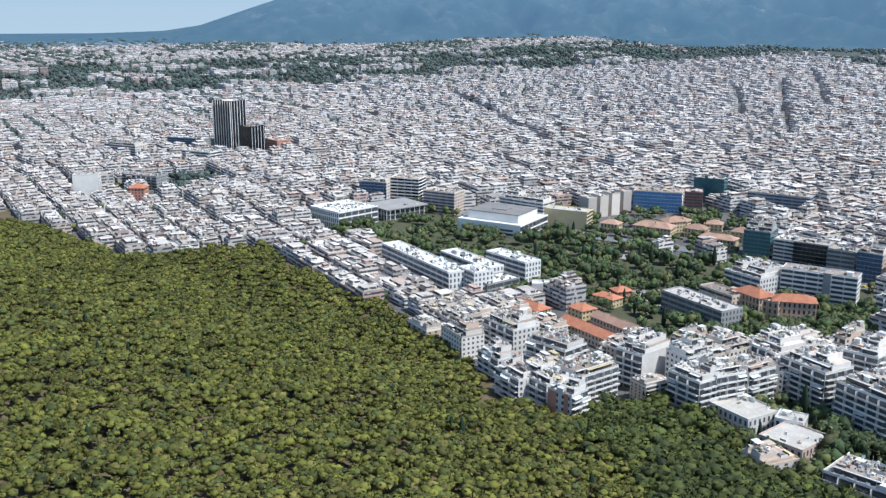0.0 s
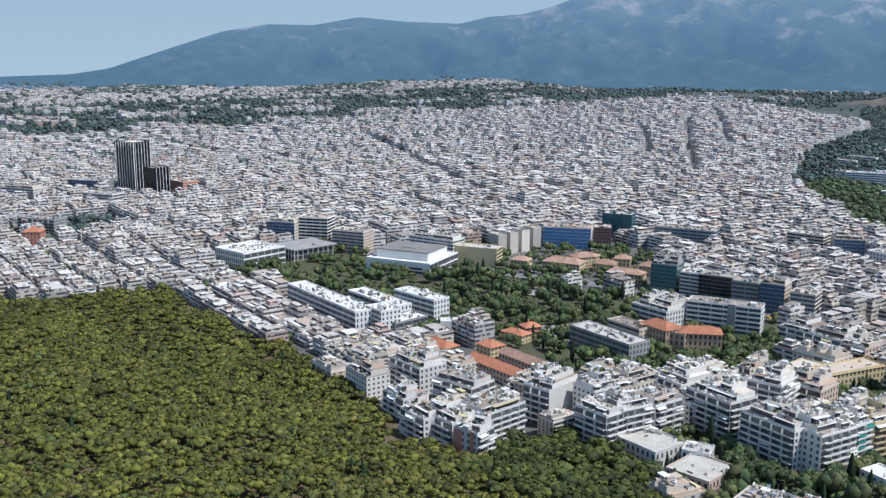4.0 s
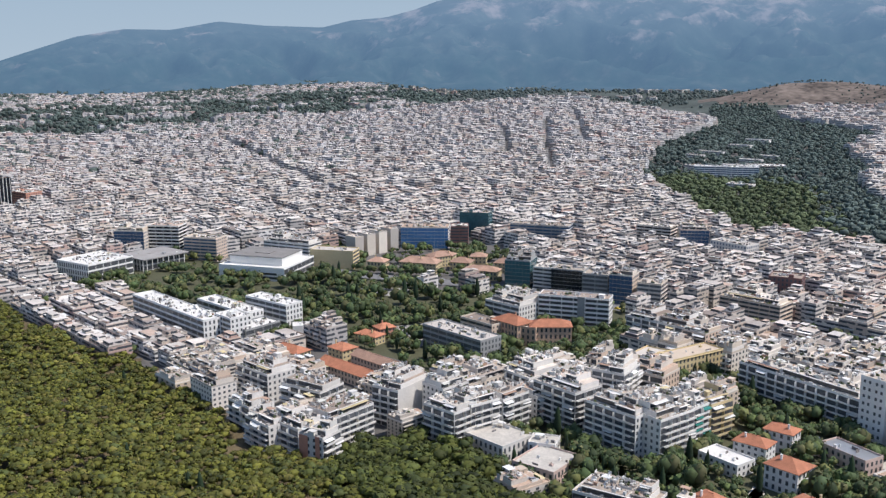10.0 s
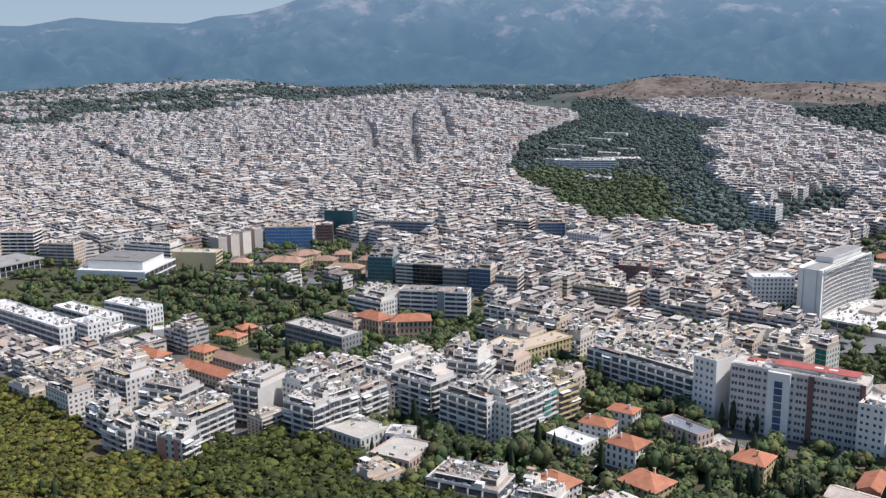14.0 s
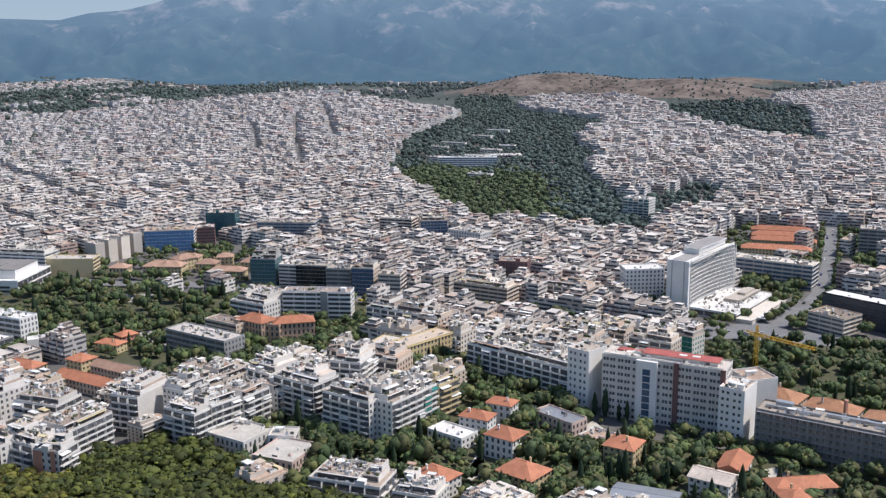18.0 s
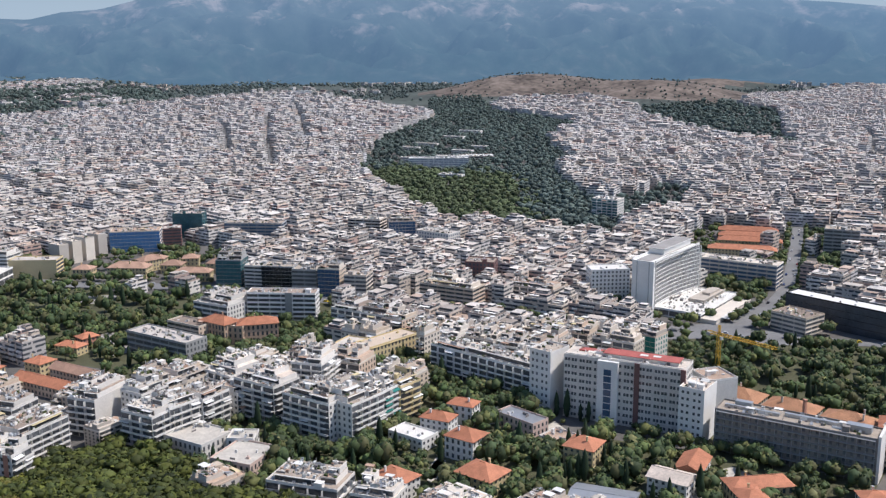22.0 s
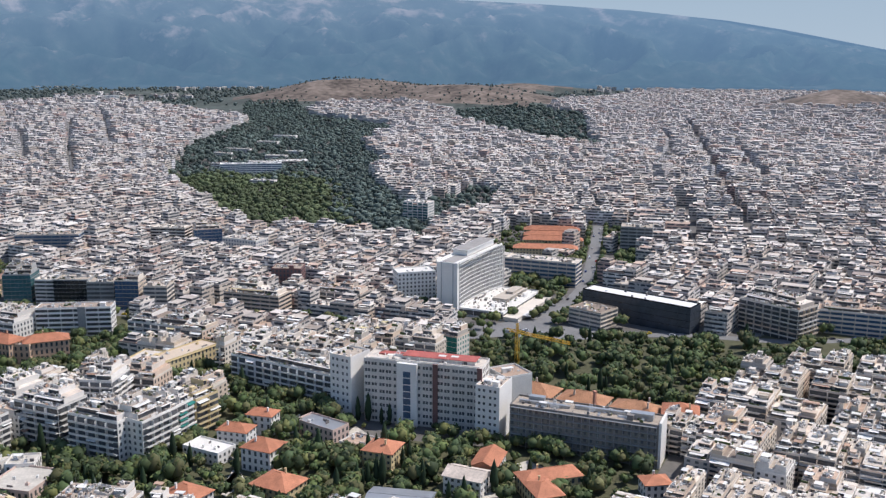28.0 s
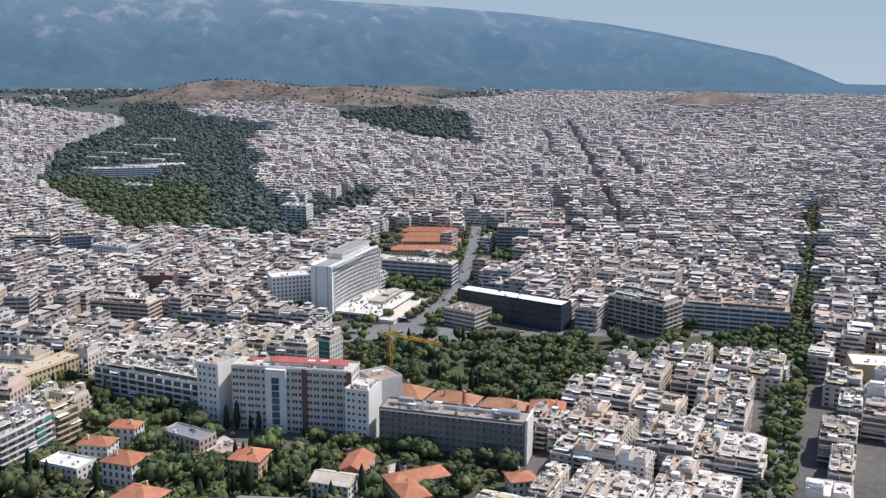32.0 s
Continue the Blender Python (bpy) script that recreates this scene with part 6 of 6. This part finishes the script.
q = np.stack([np.sin(aa) * rr, np.cos(aa) * rr], 1)
q = q[(rr > np.interp(np.degrees(aa), EDGE_AZ, EDGE_R)) & (np.sin(q[:, 0] * 0.0062 + 1) * np.sin(q[:, 1] * 0.007) > 0.25) & (dry_hill(q[:, 0], q[:, 1]) < 8)]
n = len(q)
V, Fc, M = boxes(q[:, 0], q[:, 1], land(q[:, 0], q[:, 1]) - 1, 12 + 10 * rs.rand(n), 10 + 6 * rs.rand(n), 8 + 7 * rs.rand(n), rs.rand(n) * 3)
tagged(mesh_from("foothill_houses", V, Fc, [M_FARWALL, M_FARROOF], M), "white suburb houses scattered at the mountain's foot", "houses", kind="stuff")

p = jitter_grid(1400, 2250, 1800, 2750, 26)
p = p[(dry_hill(p[:, 0], p[:, 1]) > 6) & (np.sin(p[:, 0] * 0.013) * np.sin(p[:, 1] * 0.017 + 1) + rs.rand(len(p)) > 0.35)]
tagged(scatter("hill_bushes", SMALL, p, land(p[:, 0], p[:, 1]) - 1.5, 1.6 + 2.2 * rs.rand(len(p)), [M_HAZYFOOT]), "scattered dark bushes on the bare brown hill", "bushes", kind="stuff")

# trees among the far northern suburbs
laz = np.degrees(np.arctan2(LOTS[:, 0] - 30, LOTS[:, 1]))
sub_ = LOTS[(laz < 7) & (lot_r > 1450) & (rs.rand(len(LOTS)) < 0.05 + 0.3 * (np.sin(LOTS[:, 0] * 0.009 + 2) * np.sin(LOTS[:, 1] * 0.006) > 0.1))]
q = sub_[:, :2] + np.stack([-np.sin(sub_[:, 4]), np.cos(sub_[:, 4])], 1) * -sub_[:, 3:4] * 0.7
tagged(scatter("suburb_trees", SMALL, q, land(q[:, 0], q[:, 1]) + 3, 5 + 4 * rs.rand(len(q)), [M_HAZYLEAF]), "tall trees between the houses of the suburbs", "trees", kind="stuff")

# earth and dry lawn under the garden trees
for k_lawn, (name, poly) in enumerate((*PARKS.items(), *((k, GROUNDS[k]) for k in ("institution_grounds", "office_grounds")))):
    if min(math.hypot(*k) for k in poly) < 800 and name not in ("wood_foot",):
        me = bpy.data.meshes.new("lawn")
        bm = bmesh.new()
        bm.faces.new([bm.verts.new((x, y, float(land(x, y)) + 0.05 + 0.012 * k_lawn)) for x, y in poly])
        bmesh.ops.triangulate(bm, faces=bm.faces[:])
        for f in bm.faces:
            if f.normal.z < 0:
                f.normal_flip()
        bm.to_mesh(me)
        bm.free()
        me.materials.append(M_GRASS)
        tagged(new("lawn", me), "dry brownish lawn and earth under the trees", "lawn", kind="structure")

# trees along the avenues and in courtyards
pts = []
for name, (half, line) in ROADS.items():
    if half < 2 or name in ("museum_street", "gallery_lane"):
        continue
    for (ax, ay), (bx_, by_) in zip(line, line[1:]):
        L = math.hypot(bx_ - ax, by_ - ay)
        for i in range(int(L / 8)):
            for k in (-1, 1):
                for row in ((0.6, 4.2) if name == "side_street" else ((3.0,) if half < 7 else (2.6,))):
                    if rs.rand() < 0.75:
                        t = (i + rs.rand()) * 8 / L
                        pts.append((ax + (bx_ - ax) * t - (by_ - ay) / L * k * (half + row), ay + (by_ - ay) * t + (bx_ - ax) / L * k * (half + row)))
yard = LOTS[(rs.rand(len(LOTS)) < 0.10) & (lot_r < 1900)]
pts = np.concatenate([np.array(pts), yard[:, :2] + np.stack([-np.sin(yard[:, 4]), np.cos(yard[:, 4])], 1) * -yard[:, 3:4] * 0.72])
pts = pts[~((np.hypot(pts[:, 0], pts[:, 1]) > 2300))]
free = forest_depth(pts[:, 0], pts[:, 1]) < -4
for hx, hy, hw, hd, a in HEROES:
    c, s = math.cos(a), math.sin(a)
    free &= ~((np.abs((pts[:, 0] - hx) * c + (pts[:, 1] - hy) * s) < hw + 3) & (np.abs((pts[:, 1] - hy) * c - (pts[:, 0] - hx) * s) < hd + 3))
pts = pts[free]
tagged(scatter("street_trees", SMALL, pts, land(pts[:, 0], pts[:, 1]) + 0.8, 2.6 + 1.6 * rs.rand(len(pts)), [M_LEAF]), "green street trees lining the avenues and yards", "trees", kind="stuff")

# cypresses and garden trees, one by one
def tree_thing(name, label, crown, mat, x, y, size, trunk):
    ob = root(name, x, y, rs.rand() * 360, label, "tree")
    V, Fc = bx((-0.16, 0.16, -0.16, 0.16, -0.5, trunk))
    V[4:, :2] *= 0.6
    part("trunk", (V, Fc), M_BARK, ob)
    part("crown", (crown[0] * size, crown[1]), mat, ob).data.polygons.foreach_set("use_smooth", np.ones(len(crown[1]), bool))
    return ob


def spindle(seed):
    q = np.random.RandomState(seed)
    V, Fc = [], []
    n, m = 9, 8
    for i in range(n):
        t = i / (n - 1)
        rad = 0.125 * (math.sin(math.pi * min(1, t * 0.86 + 0.14)) ** 0.8) * (1 - 0.25 * t)
        for j in range(m):
            a = 6.283 * j / m
            k = rad * (0.75 + 0.5 * q.rand())
            V.append((k * math.cos(a), k * math.sin(a), 0.06 + t))
    for i in range(n - 1):
        for j in range(m):
            Fc.append((i * m + j, i * m + (j + 1) % m, (i + 1) * m + (j + 1) % m, (i + 1) * m + j))
    return np.array(V), np.array(Fc)


cyps = [tree_thing("cypress", "slender dark green cypress among the garden trees", spindle(60 + k), M_CYP, 300, 300, 10 + 2 * k, 1.2) for k in range(4)]
spots = [(286, 521), (290, 524), (295, 526), (297, 476), (308, 457), (306, 359), (305, 350), (313, 355), (321, 359), (323, 301), (279, 382), (284, 369), (284, 330), (286, 329), (290, 328), (292, 326), (311, 337), (315, 337), (309, 288), (327, 289), (306, 295), (231, 398), (233, 336), (267, 325), (261, 388), (282, 332), (344, 284), (226, 406), (314, 422), (310, 409), (326, 399), (330, 395), (333, 387), (336, 384)]
garden = [PARKS[k] for k in ("villa_garden", "cypress_garden", "hospital_garden", "avenue_park", "central_park")]
tries = 0
while len(spots) < 90 and tries < 6000:
    tries += 1
    poly = garden[tries % len(garden)]
    xs, ys = [q[0] for q in poly], [q[1] for q in poly]
    x, y = rs.uniform(min(xs), max(xs)), rs.uniform(min(ys), max(ys))
    if not inside(np.array([x]), np.array([y]), poly)[0] or forest_depth(x, y) > 0 or road_gap(np.array([x]), np.array([y]))[0] < 2:
        continue
    ok = True
    for hx, hy, hw, hd, a in HEROES:
        c, s = math.cos(a), math.sin(a)
        ok &= not (abs((x - hx) * c + (y - hy) * s) < hw + 2 and abs((y - hy) * c - (x - hx) * s) < hd + 2)
    if ok:
        spots.append((x, y))
for k, (x, y) in enumerate(spots):
    m = pose(x, y, float(land(x, y)), 0, 0, rs.rand() * 360)
    if k < 4:
        cyps[k].matrix_basis = m
    else:
        copy_thing(cyps[k % 4], m)


# single dark conifers standing over the edge of the pine wood
made = 0
while made < 30:
    x, y = rs.uniform(-240, 130), rs.uniform(300, 760)
    if 3 < forest_depth(x, y) < 240 and not any(abs(x - hx) < hw + 8 and abs(y - hy) < hw + 8 for hx, hy, hw, hd, a in HEROES):
        copy_thing(cyps[made % 4], pose(x, y, float(land(x, y)) + 1, 0, 0, rs.rand() * 360) @ Matrix.Diagonal((0.7, 0.7, 0.58, 1)))
        made += 1

# broad garden trees on their own trunks, one by one
LABELS = ("rounded green garden tree with a leafy crown", "broad olive-green tree spreading over a garden", "tall dark green tree standing among villas")
bases = [tree_thing("garden_tree", LABELS[k % 3], (BROAD[k][0] + [0, 0, 0.35], BROAD[k][1]), M_LEAF, 300, 330, 3.4 + 0.5 * k, 4.0) for k in range(5)]
firsts, made, tries = list(bases), 0, 0
while made < 110 and tries < 8000:
    tries += 1
    poly = garden[tries % len(garden)]
    xs, ys = [q[0] for q in poly], [q[1] for q in poly]
    x, y = rs.uniform(min(xs), max(xs)), rs.uniform(min(ys), max(ys))
    if not inside(np.array([x]), np.array([y]), poly)[0] or forest_depth(x, y) > 0 or road_gap(np.array([x]), np.array([y]))[0] < 3 or any(inside(np.array([x]), np.array([y]), g)[0] for g in PLAZAS + YARDS):
        continue
    if any(abs((x - hx) * math.cos(a) + (y - hy) * math.sin(a)) < hw + 4 and abs((y - hy) * math.cos(a) - (x - hx) * math.sin(a)) < hd + 4 for hx, hy, hw, hd, a in HEROES):
        continue
    m = pose(x, y, float(land(x, y)), 0, 0, rs.rand() * 360) @ Matrix.Diagonal((1, 1, rs.uniform(0.85, 1.3), 1))
    if firsts:
        firsts.pop().matrix_basis = m
    else:
        copy_thing(bases[made % 5], m)
    made += 1


# yellow tower crane behind the hospital
cr = root("tower_crane", 450, 411, -77, "slender yellow tower crane with a long jib", "crane")


def lattice(length, size):
    """A square lattice boom along x: chords and zigzag braces."""
    rows, h = [], size / 2
    for a in (-h, h):
        for b in (-h, h):
            rows.append((0, length, a - 0.14, a + 0.14, b - 0.14, b + 0.14))
    V, Fc = bx(*rows)
    V, Fc, off = [V], [Fc], len(V)
    n = int(length / (size * 1.2))
    for i in range(n):
        for side in (-h, h):
            bv, bf = bx((-0.06, 0.06, side - 0.06, side + 0.06, 0, 1))
            x0, x1 = i * length / n, (i + 1) * length / n
            if i % 2:
                x0, x1 = x1, x0
            bv[:, 0] += x0 + (x1 - x0) * bv[:, 2]
            bv[:, 2] = -h + bv[:, 2] * size
            V.append(bv)
            Fc.append(bf + off)
            off += len(bv)
    return np.concatenate(V), np.concatenate(Fc)


V, Fc = lattice(24, 1.8)
part("mast", (V[:, [1, 2, 0]], Fc[:, ::-1]), M_YELLOW, cr)
V, Fc = lattice(46, 1.4)
part("jib", (V + [-8, 0, 24.6], Fc), M_YELLOW, cr)
part("cab", bx((0.9, 2.4, -0.8, 0.8, 21.6, 23.6)), M_WHITE, cr, "white operator cab")
part("counterweight", bx((-8.4, -5.6, -1, 1, 22.6, 24.4)), M_GREY, cr, "concrete counterweight")
V, Fc = lattice(5, 1.0)
part("peak", (V[:, [1, 2, 0]] + [0, 0, 25.2], Fc[:, ::-1]), M_YELLOW, cr)


# cars on the avenues
def car(label):
    ob = root("car", 0, 0, 0, label, "car", "cars on the avenues")
    V, Fc = bx((-2.1, 2.1, -0.86, 0.86, 0.3, 0.86), (-1.5, 1.0, -0.78, 0.78, 0.86, 1.45))
    V[12:16, 0] *= 0.74
    V[12:16, 1] *= 0.88
    part("body", (V, Fc), M_CAR, ob)
    V, Fc = bx((-1.35, 0.85, -0.8, 0.8, 0.95, 1.32))
    part("window", (V, Fc), M_GLASS, ob)
    for i in (-1.35, 1.35):
        for j in (-0.8, 0.8):
            a = np.linspace(0, 6.283, 11)[:-1]
            ring = np.stack([i + 0.32 * np.cos(a), np.zeros(10), 0.32 + 0.32 * np.sin(a)], 1)
            V = np.concatenate([ring + [0, j - 0.1, 0], ring + [0, j + 0.1, 0]])
            Fc = np.array([(k, (k + 1) % 10, 10 + (k + 1) % 10, 10 + k) for k in range(10)])
            part("wheel", (V, Fc), M_RUBBER, ob)
    return ob


first = car("small car standing in traffic on the avenue")
cars = 0
for name, count in (("long_avenue", 18), ("park_avenue", 26), ("side_street", 10), ("museum_street", 20)):
    half, line = ROADS[name]
    seg = [(a, b, math.hypot(b[0] - a[0], b[1] - a[1])) for a, b in zip(line, line[1:])]
    total = min(sum(q[2] for q in seg), 900)
    for k in range(count):
        at = pick.uniform(0.03, 0.97) * total
        for a, b, L in seg:
            if at < L:
                break
            at -= L
        t, lane = at / L, pick.choice((-0.62, -0.3, 0.3, 0.62)) * half
        x = a[0] + (b[0] - a[0]) * t - (b[1] - a[1]) / L * lane
        y = a[1] + (b[1] - a[1]) * t + (b[0] - a[0]) / L * lane
        m = pose(x, y, float(land(x, y)) + 0.36, 0, 0, math.degrees(math.atan2(b[1] - a[1], b[0] - a[0])) + (180 if lane > 0 else 0))
        if cars == 0:
            first.matrix_basis = m
        else:
            copy_thing(first, m)
        cars += 1
